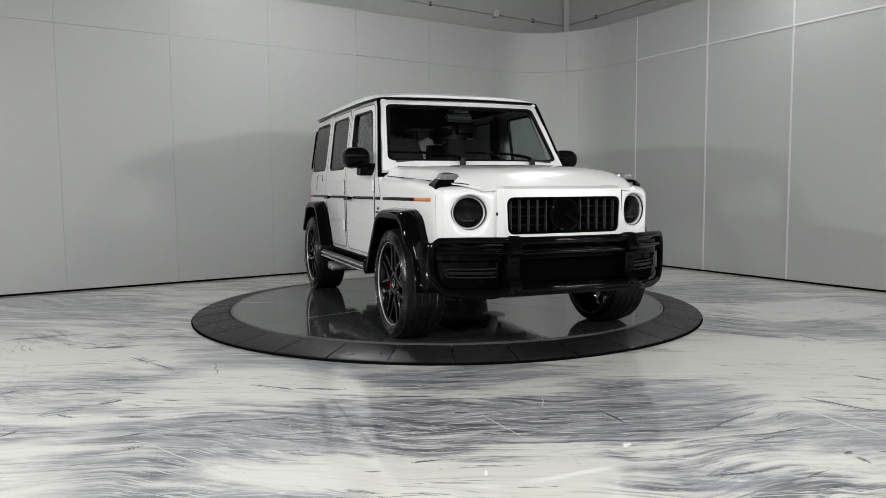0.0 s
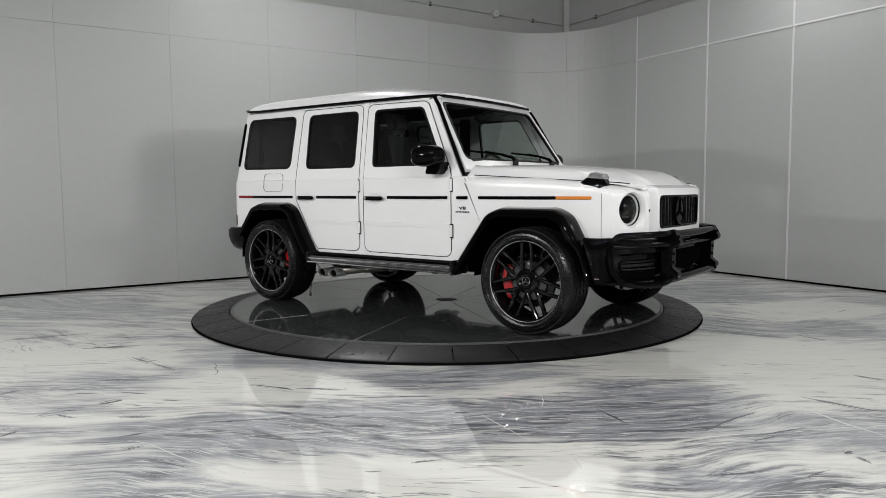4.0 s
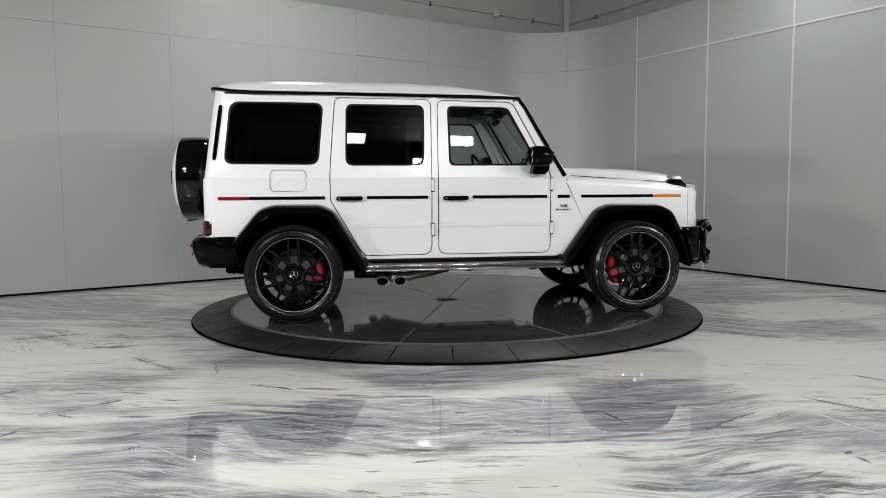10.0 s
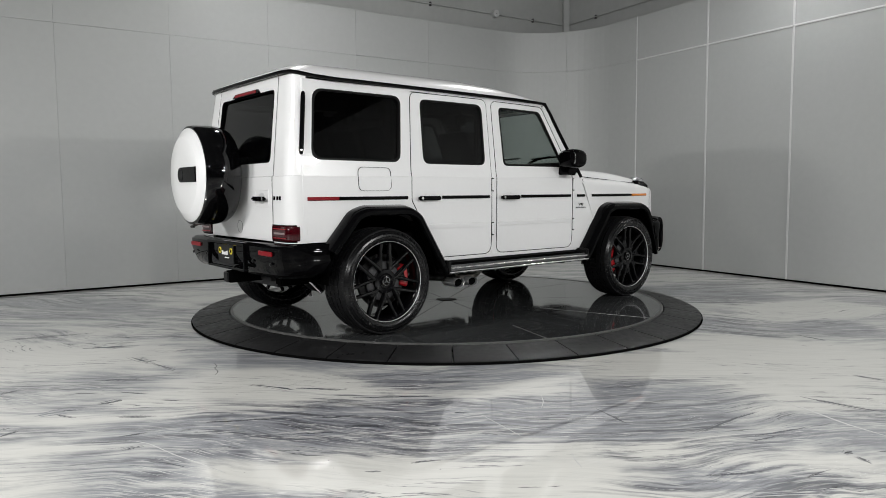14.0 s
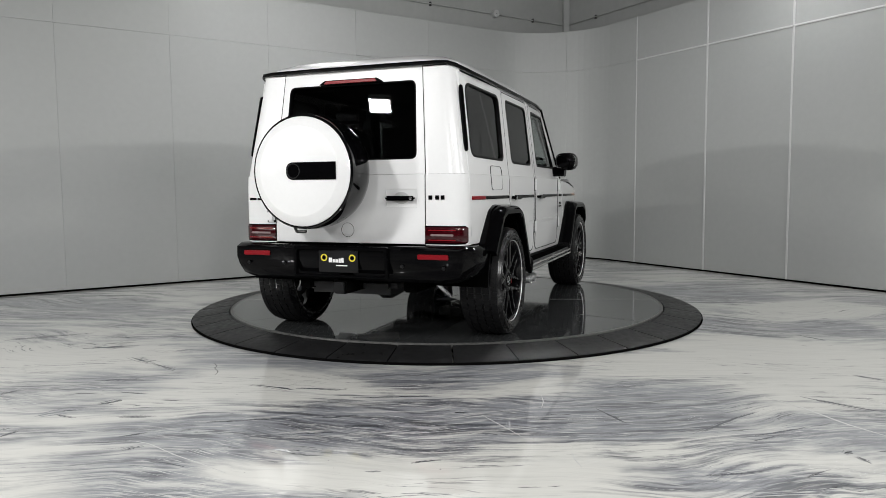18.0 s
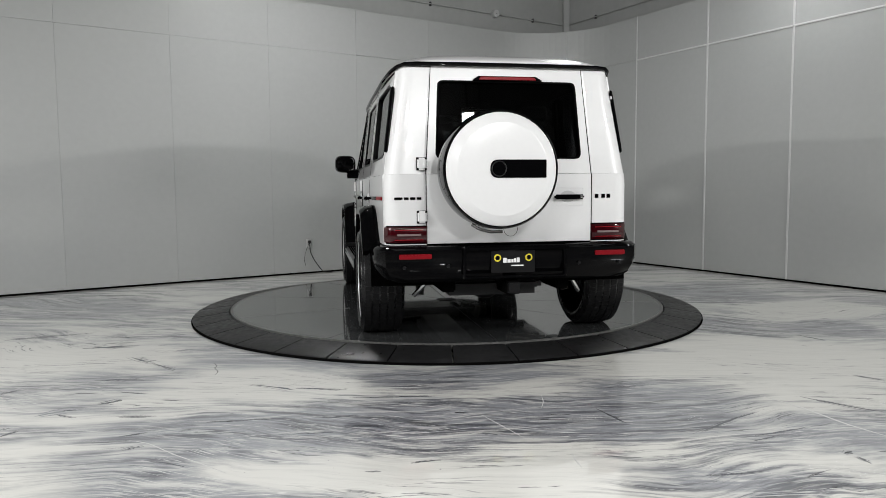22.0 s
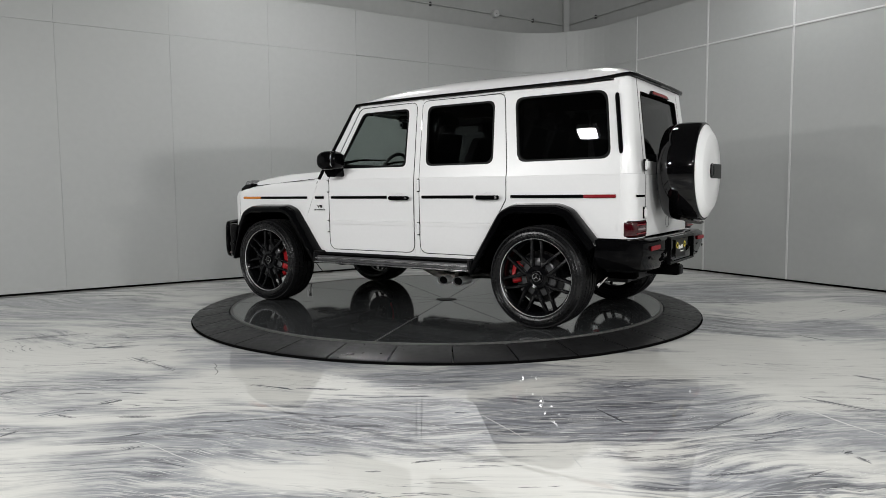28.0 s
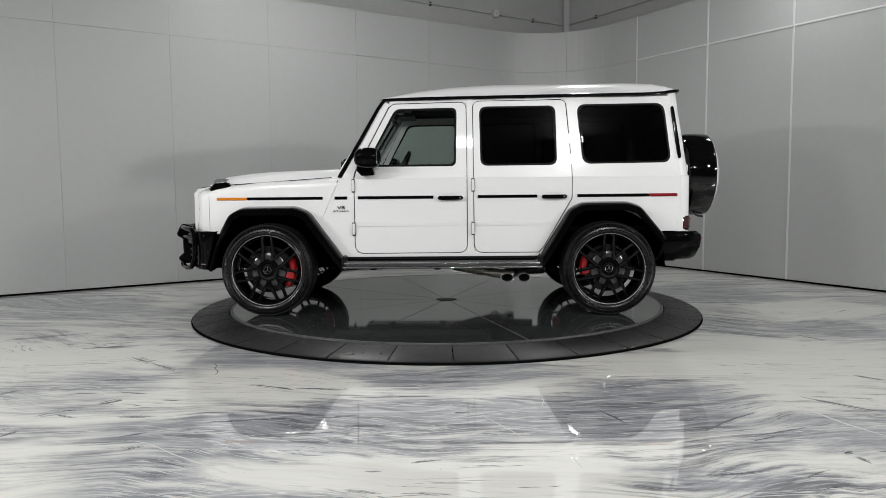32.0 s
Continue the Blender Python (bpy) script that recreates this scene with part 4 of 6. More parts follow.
    for x in (-0.6, 0.0, 0.55):
        part("bracket", box(bmesh.new(), x - 0.03, x + 0.03, min(s * 0.6, s * 0.9), max(s * 0.6, s * 0.9), 0.385, 0.424, 0.006), MATT, rb)
    for x in (-0.87, 0.79):
        part("end_cap", box(bmesh.new(), x - 0.02, x + 0.02, min(s * 0.85, s * 0.993), max(s * 0.85, s * 0.993), 0.395, 0.51, 0.01), SATIN, rb)
    # twin side exhaust ends
    ex = part("exhaust", tube(bmesh.new(), smooth_path([(-0.95, s * 0.5, 0.34), (-0.70, s * 0.55, 0.34), (-0.64, s * 0.80, 0.335)], 4), 0.04, 12), STEEL, car)
    for x in (-0.735, -0.59):
        bm = lathe(bmesh.new(), [(0.030, 0.0), (0.044, 0.0), (0.047, 0.008), (0.049, 0.160), (0.0475, 0.164), (0.045, 0.162), (0.043, 0.03), (0.030, 0.0)], 24, "y")
        tip = part("exhaust_tip", bm, POLISHED, ex, "chrome oval exhaust tip", at=Matrix.Translation((x, s * 0.78, 0.318)) @ Matrix.Rotation(0 if s > 0 else math.pi, 4, "Z") @ Matrix.Diagonal((1.10, 1, 0.76, 1)))
        part("bore", lathe(bmesh.new(), [(0.001, 0.115), (0.0425, 0.135), (0.0425, 0.11), (0.001, 0.10)], 20, "y"), MATT, tip)
    part("front_pipe", tube(bmesh.new(), smooth_path([(-0.66, s * 0.82, 0.335), (-0.52, s * 0.80, 0.338), (-0.36, s * 0.70, 0.365), (-0.15, s * 0.55, 0.39)], 4), [0.04] * 7 + [0.05] * 5, 14), PIPE, ex, "heat-tinted exhaust pipe")
    # mirror
    me = part("mirror_arm", slab(bmesh.new(), rounded([(0.515, 1.19), (0.63, 1.185), (0.665, 1.225), (0.67, 1.285), (0.60, 1.285), (0.54, 1.26)], 0.02), [], lambda u, v, d: Vector((u, s * (0.97 - d), v)), 0.13, 0.008), BLACK, car, "gloss black mirror arm")
    bm = bmesh.new()
    rows = []
    for i in range(13):
        f = i / 12
        yy = 0.885 + 0.205 * f
        sc = (1 - abs(2 * f - 1) ** 3.2) ** 0.42 if 0 < i < 12 else 0.25
        rows.append([(0.570 - 0.02 * f + 0.125 * (abs(math.cos(a)) ** 0.75) * (1 if math.cos(a) > 0 else -1) * (0.55 + 0.45 * sc) * (1.0 if math.cos(a) > 0 else 0.8), s * yy, 1.332 + 0.087 * (abs(math.sin(a)) ** 0.7) * (1 if math.sin(a) > 0 else -1) * (0.35 + 0.65 * sc)) for a in [2 * math.pi * j / 24 for j in range(24)]])
    skin(bm, rows, closed=True, ends=True)
    part("mirror_housing", bm, BLACK, me, "gloss black mirror housing")
    part("mirror_glass", slab(bmesh.new(), rounded([(0.90, 1.268), (1.09, 1.275), (1.09, 1.392), (0.90, 1.392)], 0.035), [], lambda u, v, d: Vector((0.481 + d, s * u, v)), 0.008, 0.001), CHROME, me, "mirror glass")
    part("turn_repeater", box(bmesh.new(), 0.655, 0.664, min(s * 0.93, s * 1.07), max(s * 0.93, s * 1.07), 1.335, 1.343, 0.002), CLEARLENS, me)
    # black gutter down the windscreen pillar
    bm = bmesh.new()
    tube(bm, [(0.447, s * 0.750, 1.835), (0.505, s * 0.760, 1.755), (0.637, s * 0.800, 1.520), (0.770, s * 0.842, 1.285), (0.834, s * 0.860, 1.172)], 0.016, 8)
    part("pillar_gutter", bm, BLACK, car, "black gutter on the windscreen pillar")

# filler flap on the right quarter
fl = rounded([(-1.622, 1.235), (-1.334, 1.232), (-1.334, 1.060), (-1.622, 1.060)], 0.045)
bm = bmesh.new()
cx, cz = mid(fl)
part("filler_flap", slab(bm, fl, [shrink(fl, 0.0022, cx, cz)], lambda u, v, d: Vector((u, -((y_low(u, v) if v < WAIST else y_up(u, v)) + 0.0012 - d), v)), 0.004, 0.0), SATIN, car, "thin outline of the filler flap")

# ---- roof ----
bm = bmesh.new()
rows = []
XR = [-2.075, -2.07, -2.05, -2.02, -1.96, -1.85, -1.6, -1.25, -0.9, -0.5, -0.12, 0.15, 0.32, 0.42, 0.455, 0.478, 0.484]
for i, x in enumerate(XR):
    zg = 1.868 - 0.016 * (x + 2.0)
    top = 2.004 if -1.7 < x < -0.5 else (2.004 - 0.085 * ((-1.7 - x) / 0.375) ** 3 if x <= -1.7 else 2.004 - 0.020 * ((x + 0.5) / 0.4) if x < -0.12 else 1.984 - 0.090 * ((x + 0.12) / 0.55) ** 1.4)
    top = max(top, zg + 0.012) if i not in (0, len(XR) - 1) else zg
    back = max(0.0, min(1.0, (-1.93 - x) / 0.145))
    zg += 0.026 * back
    top = max(top, zg + 0.004) if i else zg
    hw = rail_y(max(x, -1.93)) - 0.017 - 0.075 * back ** 2
    row = []
    for j in range(25):
        f = -1 + j / 12
        y = hw * (abs(f) ** 0.8) * (1 if f > 0 else -1)
        row.append((x, y, zg + (top - zg) * (1 - abs(y / hw) ** 4.5) ** 0.55))
    rows.append(row)
shell(bm, rows, lambda p: (0, 0, -0.012))
part("roof", bm, WHITE, car, sharp=60)
bm = bmesh.new()
GUT = [(x, rail_y(x), z) for x, z in ((0.455, 1.833), (0.36, 1.836), (0.2, 1.838), (0.05, 1.840), (-0.5, 1.846), (-1.0, 1.851), (-1.55, 1.856), (-1.75, 1.858), (-1.92, 1.868))]
GUT += [(-2.02, 0.738, 1.886), (-2.065, 0.700, 1.894), (-2.085, 0.62, 1.896), (-2.088, 0.3, 1.898), (-2.088, 0, 1.898)]
loop = GUT + [(x, -y, z) for x, y, z in GUT[-2::-1]] + [(0.487, -0.66, 1.838), (0.500, -0.3, 1.843), (0.503, 0, 1.844), (0.500, 0.3, 1.843), (0.487, 0.66, 1.838)]
tube(bm, loop, 0.0135, 8, closed=True)
part("roof_gutter", bm, BLACK, car, "black roof gutter rail")

# ---- windscreen ----
def ws(u, v, d):
    """u across, v up the screen from 0 at its foot; bowed a little forward in the middle."""
    x = 0.838 - 0.392 * v
    return Vector((x + 0.030 * (1 - (u / 0.8) ** 2) - d * 0.8, u, 1.235 + 0.60 * v - d * 0.6))


WSO = [(-0.838, -0.02), (0.838, -0.02), (0.80, 0.3), (0.752, 0.985), (-0.752, 0.985), (-0.80, 0.3)]
WSI = rounded([(-0.775, 0.115), (0.775, 0.115), (0.692, 0.925), (-0.692, 0.925)], 0.07)


def across(lp, n=8):
    """The outline with its long edges cut into short ones."""
    out = []
    for i, p in enumerate(lp):
        q2 = lp[(i + 1) % len(lp)]
        k = max(1, int(math.dist(p, q2) / 0.15))
        out += [(p[0] + (q2[0] - p[0]) * j / k, p[1] + (q2[1] - p[1]) * j / k) for j in range(k)]
    return out


scr = part("windscreen_frame", slab(bmesh.new(), across(WSO), [across(WSI)], ws, 0.035, 0.003), WHITE, car)
part("windscreen_seal", slab(bmesh.new(), across(shrink(WSI, -0.004, 0, 0.52)), [across(shrink(WSI, 0.024, 0, 0.52))], lambda u, v, d: ws(u, v, d - 0.002), 0.02, 0.003), SEAL, scr)
pane_rows = []
for j in range(9):
    v = 0.105 + 0.83 * j / 8
    hw = 0.782 - 0.085 * (v - 0.105) / 0.83
    pane_rows.append([ws(-hw + 2 * hw * i / 16, v, 0.009) for i in range(17)])
wp = part("windscreen_pane", skin(bmesh.new(), pane_rows), SHIELD, scr, "clear windscreen pane")
wp.visible_shadow = False
for y0, tip in ((-0.15, -0.77), (0.505, -0.10)):
    arm = part("wiper_arm", tube(bmesh.new(), [ws(y0, 0.085, -0.035), ws(y0 - 0.04, 0.125, -0.042), ws(y0 - 0.20, 0.175, -0.034), ws((y0 + tip) / 2 - 0.05, 0.215, -0.024)], [0.017, 0.014, 0.009, 0.006], 8), MATT, scr, "black wiper arm")
    part("wiper_blade", tube(bmesh.new(), [ws(tip + (y0 - 0.10 - tip) * f, 0.222 - 0.025 * f, -0.012) for f in (0, 0.25, 0.5, 0.75, 1)], 0.009, 6), MATT, arm)
    part("pivot", lathe(bmesh.new(), [(0.001, 0.03), (0.022, 0.026), (0.025, 0.0), (0.025, -0.04)], 14, "z"), SATIN, arm, at=Matrix.Translation(ws(y0, 0.075, -0.03)))

part("cowl", box(bmesh.new(), 0.70, 0.93, -0.846, 0.846, 1.06, 1.171, 0.012), WHITE, car)

# ---- bonnet ----
bm = bmesh.new()
rows = []
for i in range(21):
    f = i / 20
    x = 0.835 + 1.330 * f
    zc = 1.272 - 0.036 * f - (0.030 * ((f - 0.4) / 0.42) ** 2 if 0.4 < f <= 0.82 else 0) - (0.030 + 0.118 * (f - 0.82) / 0.18 * 0.55 + 0.118 * ((f - 0.82) / 0.18) ** 2.2 * 0.45 if f > 0.82 else 0)
    ze = 1.178 - 0.083 * f - (0.012 * ((f - 0.86) / 0.14) ** 2 if f > 0.86 else 0)
    hw = 0.822 - 0.075 * min(1.0, f / 0.6) - (0.17 * ((f - 0.72) / 0.28) ** 2.0 if f > 0.72 else 0.0)
    row = []
    for j in range(49):
        g = -1 + j / 24
        g = (abs(g) ** 0.72) * (1 if g > 0 else -1)
        y = hw * g
        q = abs(g)
        q0, fall = 0.86 - 0.38 * f * f, 0.24 + 0.36 * f * f
        roll = max(0.0, min(1.0, (q - q0) / (0.95 - q0)))
        h = 1 - fall * roll ** 1.7 - (0.93 - fall) * max(0.0, (q - 0.935) / 0.065)
        sh = 0.007 * (1 / (1 + math.exp((abs(g) - 0.58) * 45)))
        z = ze + (zc - ze) * h - 0.012 * g * g + sh - 0.012
        row.append((x, y, z if abs(g) < 1 else ze))
    rows.append(row)
shell(bm, rows, lambda p: (0, 0, -0.01))
bonnet = part("bonnet", bm, WHITE, car, sharp=50)
for s in (1, -1):
    part("bonnet_gap", tube(bmesh.new(), [(r[0][0], s * (abs(r[0][1]) + 0.003), r[0][2] + 0.003) for r in rows[1:-1]], 0.0032, 6), SEAL, bonnet)
part("bonnet_badge", lathe(bmesh.new(), [(0.001, 0.006), (0.02, 0.006), (0.027, 0.003), (0.028, -0.004)], 20, "z"), BLACK, bonnet, "small round black badge", at=Matrix.Translation((1.985, 0, 1.133)) @ Matrix.Rotation(radians(16), 4, "Y"))
for s in (1, -1):
    # turn lamps on the fenders
    cx, cy = 1.887, s * 0.700
    base = rounded([(1.797, cy - 0.085), (1.83, cy - 0.102), (1.95, cy - 0.102), (1.978, cy - 0.06), (1.978, cy + 0.06), (1.95, cy + 0.102), (1.83, cy + 0.102), (1.797, cy + 0.085)], 0.02)
    rows = []
    for sc, z in ((1.08, 1.070), (1.08, 1.096), (1.03, 1.104), (0.70, 1.138)):
        rows.append([(cx + (u - cx) * sc, cy + (v - cy) * sc, z - (u - cx) * 0.06 * sc) for u, v in base])
    tl = part("turn_lamp", skin(bmesh.new(), rows, closed=True, ends=True), BLACK, car, "turn lamp pod on the front fender")
    part("lens_frame", skin(bmesh.new(), [[(cx + 0.008 + (u - cx) * sc, cy + (v - cy) * sc, z - (u - cx) * 0.06) for u, v in base] for sc, z in ((0.72, 1.134), (0.70, 1.141), (0.66, 1.141))], closed=True, ends=True), CHROME, tl)
    rows = []
    for sc, z in ((0.68, 1.136), (0.61, 1.160), (0.50, 1.172), (0.2, 1.175)):
        rows.append([(cx + 0.010 + (u - cx) * sc, cy + (v - cy) * sc, z - (u - cx) * 0.05) for u, v in base])
    bm = skin(bmesh.new(), rows, closed=True, ends=True)
    part("lens", bm, CLEARLENS, tl, "clear ribbed lens")

# ---- nose ----
def nose_x(y):
    a = abs(y)
    if a < 0.472:
        f = min(1.0, max(0.0, (a - 0.448) / 0.024))
        return 2.190 + 0.058 * (1 - f * f * (3 - 2 * f)) - 0.012 * (a / 0.45) ** 2
    return 2.187 - 0.28 * (a - 0.45) - 6.0 * max(0, a - 0.70) ** 2


def ring_panel(inner, outer, put, n=6):
    """A panel between two outlines of the same number of points."""
    rows = []
    for i in range(n + 1):
        f = i / n
        rows.append([put(a[0] + (b[0] - a[0]) * f, a[1] + (b[1] - a[1]) * f, f) for a, b in zip(inner, outer)])
    return rows


def spread(lp, n):
    """n points evenly along a closed outline."""
    P = [Vector(p) for p in lp] + [Vector(lp[0])]
    L = [0]
    for a, b in zip(P, P[1:]):
        L.append(L[-1] + (b - a).length)
    out, k = [], 0
    for i in range(n):
        d = L[-1] * i / n
        while L[k + 1] < d:
            k += 1
        f = (d - L[k]) / max(1e-9, L[k + 1] - L[k])
        out.append(tuple(P[k].lerp(P[k + 1], f)))
    return out


GRI = rounded([(0.420, 0.772), (0.430, 1.012), (-0.430, 1.012), (-0.420, 0.772)], 0.05)
bm = bmesh.new()
slab(bm, across(rounded([(0.447, 0.715), (0.447, 1.066), (-0.447, 1.066), (-0.447, 0.715)], 0.0)), [across(GRI)], lambda u, v, d: Vector((nose_x(u) - d - 0.012 * max(0, (v - 1.03) / 0.036) ** 2, u, v)), 0.04, 0.0015)
for s in (1, -1):
    def drop(y, z):
        f = (y - 0.446) / 0.043
        return (1 - f) * (0.012 if z > 1.05 else 0.0) + f * 0.05 * max(0.0, (z - 1.0) / 0.065) ** 2.5
    skin(bm, [[(nose_x(y) - drop(y, z), s * y, z) for z in (0.715, 0.80, 0.90, 1.0, 1.02, 1.035, 1.05, 1.06, 1.067)] for y in (0.446, 0.450, 0.454, 0.458, 0.462, 0.466, 0.470, 0.480, 0.4895)])
nose = part("front_panel", bm, WHITE, car)
for s in (1, -1):
    hc = (s * 0.633, 0.914)
    n = 48
    inner = [(hc[0] + 0.112 * math.cos(2 * math.pi * i / n), hc[1] + 0.112 * math.sin(2 * math.pi * i / n)) for i in range(n)]
    x0, x1, z0, z1 = s * 0.4888, s * 0.7935, 0.715, 1.062
    outer = []
    for i in range(n):
        c, d = math.cos(2 * math.pi * i / n), math.sin(2 * math.pi * i / n)
        tx = ((max(x0, x1) if c > 0 else min(x0, x1)) - hc[0]) / c if abs(c) > 1e-6 else 9
        tz = ((z1 if d > 0 else z0) - hc[1]) / d if abs(d) > 1e-6 else 9
        t = min(tx, tz)
        outer.append((hc[0] + c * t, hc[1] + d * t))

    def put(u, v, f):
        top = 0.05 * max(0, (v - 1.00) / 0.065) ** 2.5
        return (nose_x(u) - 0.028 * (1 - min(1, f / 0.45)) ** 2 - top, u, v + 0.006 * max(0, (v - 1.02) / 0.04))
    rows = ring_panel(inner, outer, put, 9)
    rows = [[(p[0] - 0.05, p[1], p[2]) for p in rows[0]]] + rows + [[(p[0] - 0.03, p[1], p[2]) for p in rows[-1]]]
    bm = skin(bmesh.new(), rows, closed=True)
    part("headlamp_panel", bm, WHITE, nose, sharp=50)
    # headlamp
    hl = part("headlamp", lathe(bmesh.new(), [(0.110, -0.06), (0.110, 0.008), (0.107, 0.012), (0.1035, 0.010), (0.098, -0.006)], 40, "x"), MACHINED, car, "round dark headlamp with a pale ring", at=Matrix.Translation((2.082, hc[0], hc[1])) @ Matrix.Rotation(s * radians(16), 4, "Z"))
    part("ring_frame", lathe(bmesh.new(), [(0.1115, -0.02), (0.1135, 0.020), (0.110, 0.022), (0.108, 0.016), (0.108, -0.02)], 40, "x"), BLACK, hl)
    part("bowl", lathe(bmesh.new(), [(0.098, 0.0), (0.088, -0.02), (0.06, -0.035), (0.001, -0.04)], 36, "x"), MATT, hl)
    part("projector", lathe(bmesh.new(), [(0.001, 0.002), (0.03, -0.004), (0.042, -0.02), (0.044, -0.035)], 28, "x"), BLACK, hl)
    part("light_bar", box(bmesh.new(), -0.022, -0.010, -0.04, 0.04, -0.058, -0.046, 0.003), DARKCHR, hl)
    part("light_bar", box(bmesh.new(), -0.020, -0.008, -0.015, 0.025, -0.030, -0.016, 0.003), DARKCHR, hl)
    lens = part("lens", lathe(bmesh.new(), [(0.001, 0.030), (0.04, 0.027), (0.075, 0.018), (0.094, 0.006)], 36, "x"), CLEAR, hl)
    lens.visible_shadow = False
    part("sensor", lathe(bmesh.new(), [(0.001, 0.006), (0.009, 0.005), (0.011, 0.0), (0.011, -0.02)], 16, "x"), SATIN, nose, at=Matrix.Translation((nose_x(0.47) + 0.001, s * 0.470, 0.905)))
# shelf that closes the nose's top to the bonnet
rows = [[(nose_x(y) - dx - 0.034 * min(1.0, max(0.0, (abs(y) - 0.446) / 0.043)), y, z) for dx, z in ((0.012, 1.066), (0.05, 1.080), (0.20, 1.099), (0.48, 1.112))] for y in [-0.80 + 0.02 * i for i in range(81)]]
part("nose_top", skin(bmesh.new(), rows), WHITE, nose)
gr = part("grille", slab(bmesh.new(), across(GRI), [across(shrink(GRI, 0.016, 0, 0.892))], lambda u, v, d: Vector((nose_x(u) - 0.006 - d, u, v)), 0.03, 0.004), BLACK, nose, "black grille frame")
part("grille_mesh", box(bmesh.new(), 2.150, 2.160, -0.42, 0.42, 0.78, 1.005), MATT, gr)
for k in range(13):
    y = -0.39 + 0.78 * k / 12
    if abs(y) < 0.05:
        continue
    part("grille_bar", box(bmesh.new(), 2.180, 2.216, y - 0.009, y + 0.009, 0.785, 1.000, 0.006), DARKCHR, gr)
for k in range(3):
    part("cross_bar", box(bmesh.new(), 2.163, 2.173, -0.42, 0.42, 0.82 + 0.06 * k, 0.832 + 0.06 * k, 0.002), SATIN, gr)
em = part("emblem", lathe(bmesh.new(), [(0.088, -0.02), (0.112, -0.01), (0.112, 0.008), (0.106, 0.012), (0.098, 0.008), (0.092, 0.0), (0.001, 0.002)], 40, "x"), BLACK, gr, "round black emblem", at=Matrix.Translation((2.232, 0, 0.892)))
bm = bmesh.new()
for k in range(3):
    a = math.pi / 2 + k * 2 * math.pi / 3
    tube(bm, [(0.006, 0, 0), (0.005, 0.09 * math.cos(a), 0.09 * math.sin(a))], [0.011, 0.004], 6)
part("emblem_spokes", bm, BLACK, em)

# ---- front bumper and guard bars ----
bm = bmesh.new()
PROF = [(1.98, 0.938), (2.03, 0.915), (2.09, 0.865), (2.19, 0.74), (2.25, 0.60), (2.275, 0.46), (2.29, 0.30), (2.295, 0.0)]
PLAN = PROF + [(x, -y) for x, y in PROF[-2::-1]]
rows = []
for dx, ky, z in ((0.30, 0.93, 0.722), (0.03, 0.985, 0.725), (0.0, 1.0, 0.705), (0.0, 1.0, 0.615), (0.045, 0.995, 0.60), (0.055, 0.99, 0.43), (0.02, 0.985, 0.415), (0.03, 0.96, 0.395), (0.2, 0.92, 0.390)):
    rear = 1.885 + 0.27 * (0.725 - z)
    line = [(x - dx * min(1.0, max(0.0, (0.90 - abs(y)) / 0.08)), y * ky, z) for x, y in PLAN]
    rows.append([(rear, 0.885 * ky, z), (rear + 0.004, 0.935 * ky, z), *line, (rear + 0.004, -0.935 * ky, z), (rear, -0.885 * ky, z)])
skin(bm, rows)
fb = part("front_bumper", bm, BLACK, car, "gloss black front bumper with guard bars")


def bump_x(y):
    pts = sorted((b, a) for a, b in PROF)
    for (ya, xa), (yb, xb) in zip(pts, pts[1:]):
        if ya <= abs(y) <= yb:
            return xa + (xb - xa) * (abs(y) - ya) / (yb - ya)
    return PROF[0][0]


for s in (1, -1):
    part("intake", slab(bmesh.new(), across(rounded([(s * 0.50, 0.432), (s * 0.78, 0.432), (s * 0.835, 0.48), (s * 0.835, 0.60), (s * 0.50, 0.60)], 0.03)), [], lambda u, v, d: Vector((bump_x(u) - 0.040 - d, u, v)), 0.02, 0.002), MATT, fb, "dark side air intake")
    edge = [(0.51, 0.556), (0.60, 0.556), (0.70, 0.556), (0.79, 0.556), (0.806, 0.545), (0.806, 0.515), (0.79, 0.503), (0.70, 0.503), (0.60, 0.503), (0.51, 0.503)]
    part("intake_slat", tube(bmesh.new(), [(bump_x(a) - 0.024, s * a, z) for a, z in edge], 0.0065, 6), SATIN, fb, "grey rounded slat frame in the side intake")
    part("intake_blade", skin(bmesh.new(), [[(bump_x(a) + dx, s * a, z) for dx, z in ((-0.036, 0.536), (-0.030, 0.540), (-0.030, 0.522), (-0.036, 0.518))] for a in (0.51, 0.60, 0.70, 0.80)], closed=True, ends=True), SATIN, fb)
    bm = bmesh.new()
    for k in range(11):
        for q in (-0.022, 0.022):
            a0 = 0.515 + 0.027 * k
            a1 = max(0.50, min(0.80, a0 + q))
            tube(bm, [(bump_x(a0) - 0.033, s * a0, 0.437), (bump_x(a1) - 0.033, s * a1, 0.487)], 0.0035, 5)
    part("side_mesh", bm, MATT, fb, "dark crossed mesh low in the side intake")
    part("parking_sensor", lathe(bmesh.new(), [(0.001, 0.002), (0.009, 0.001), (0.011, -0.004)], 14, "y"), SATIN, fb, at=Matrix.Translation((1.955, s * 0.938, 0.55)))
    part("corner_mark", box(bmesh.new(), 1.925 + 0.055, 1.960 + 0.055, min(s * 0.93, s * 0.934), max(s * 0.93, s * 0.934), 0.442, 0.450, 0.001), PALEPL, fb, "small pale mark on the bumper corner")
# wire mesh in the middle and side intakes
bm = bmesh.new()
for k in range(27):
    y0 = -0.44 + 0.033 * k
    for q in (-0.07, 0.07):
        tube(bm, [(2.264, max(-0.40, min(0.40, y0 - q)), 0.475), (2.264, max(-0.40, min(0.40, y0 + q)), 0.60)], 0.0035, 5)
part("centre_mesh", bm, MATT, fb, "dark diagonal mesh in the lower intake")
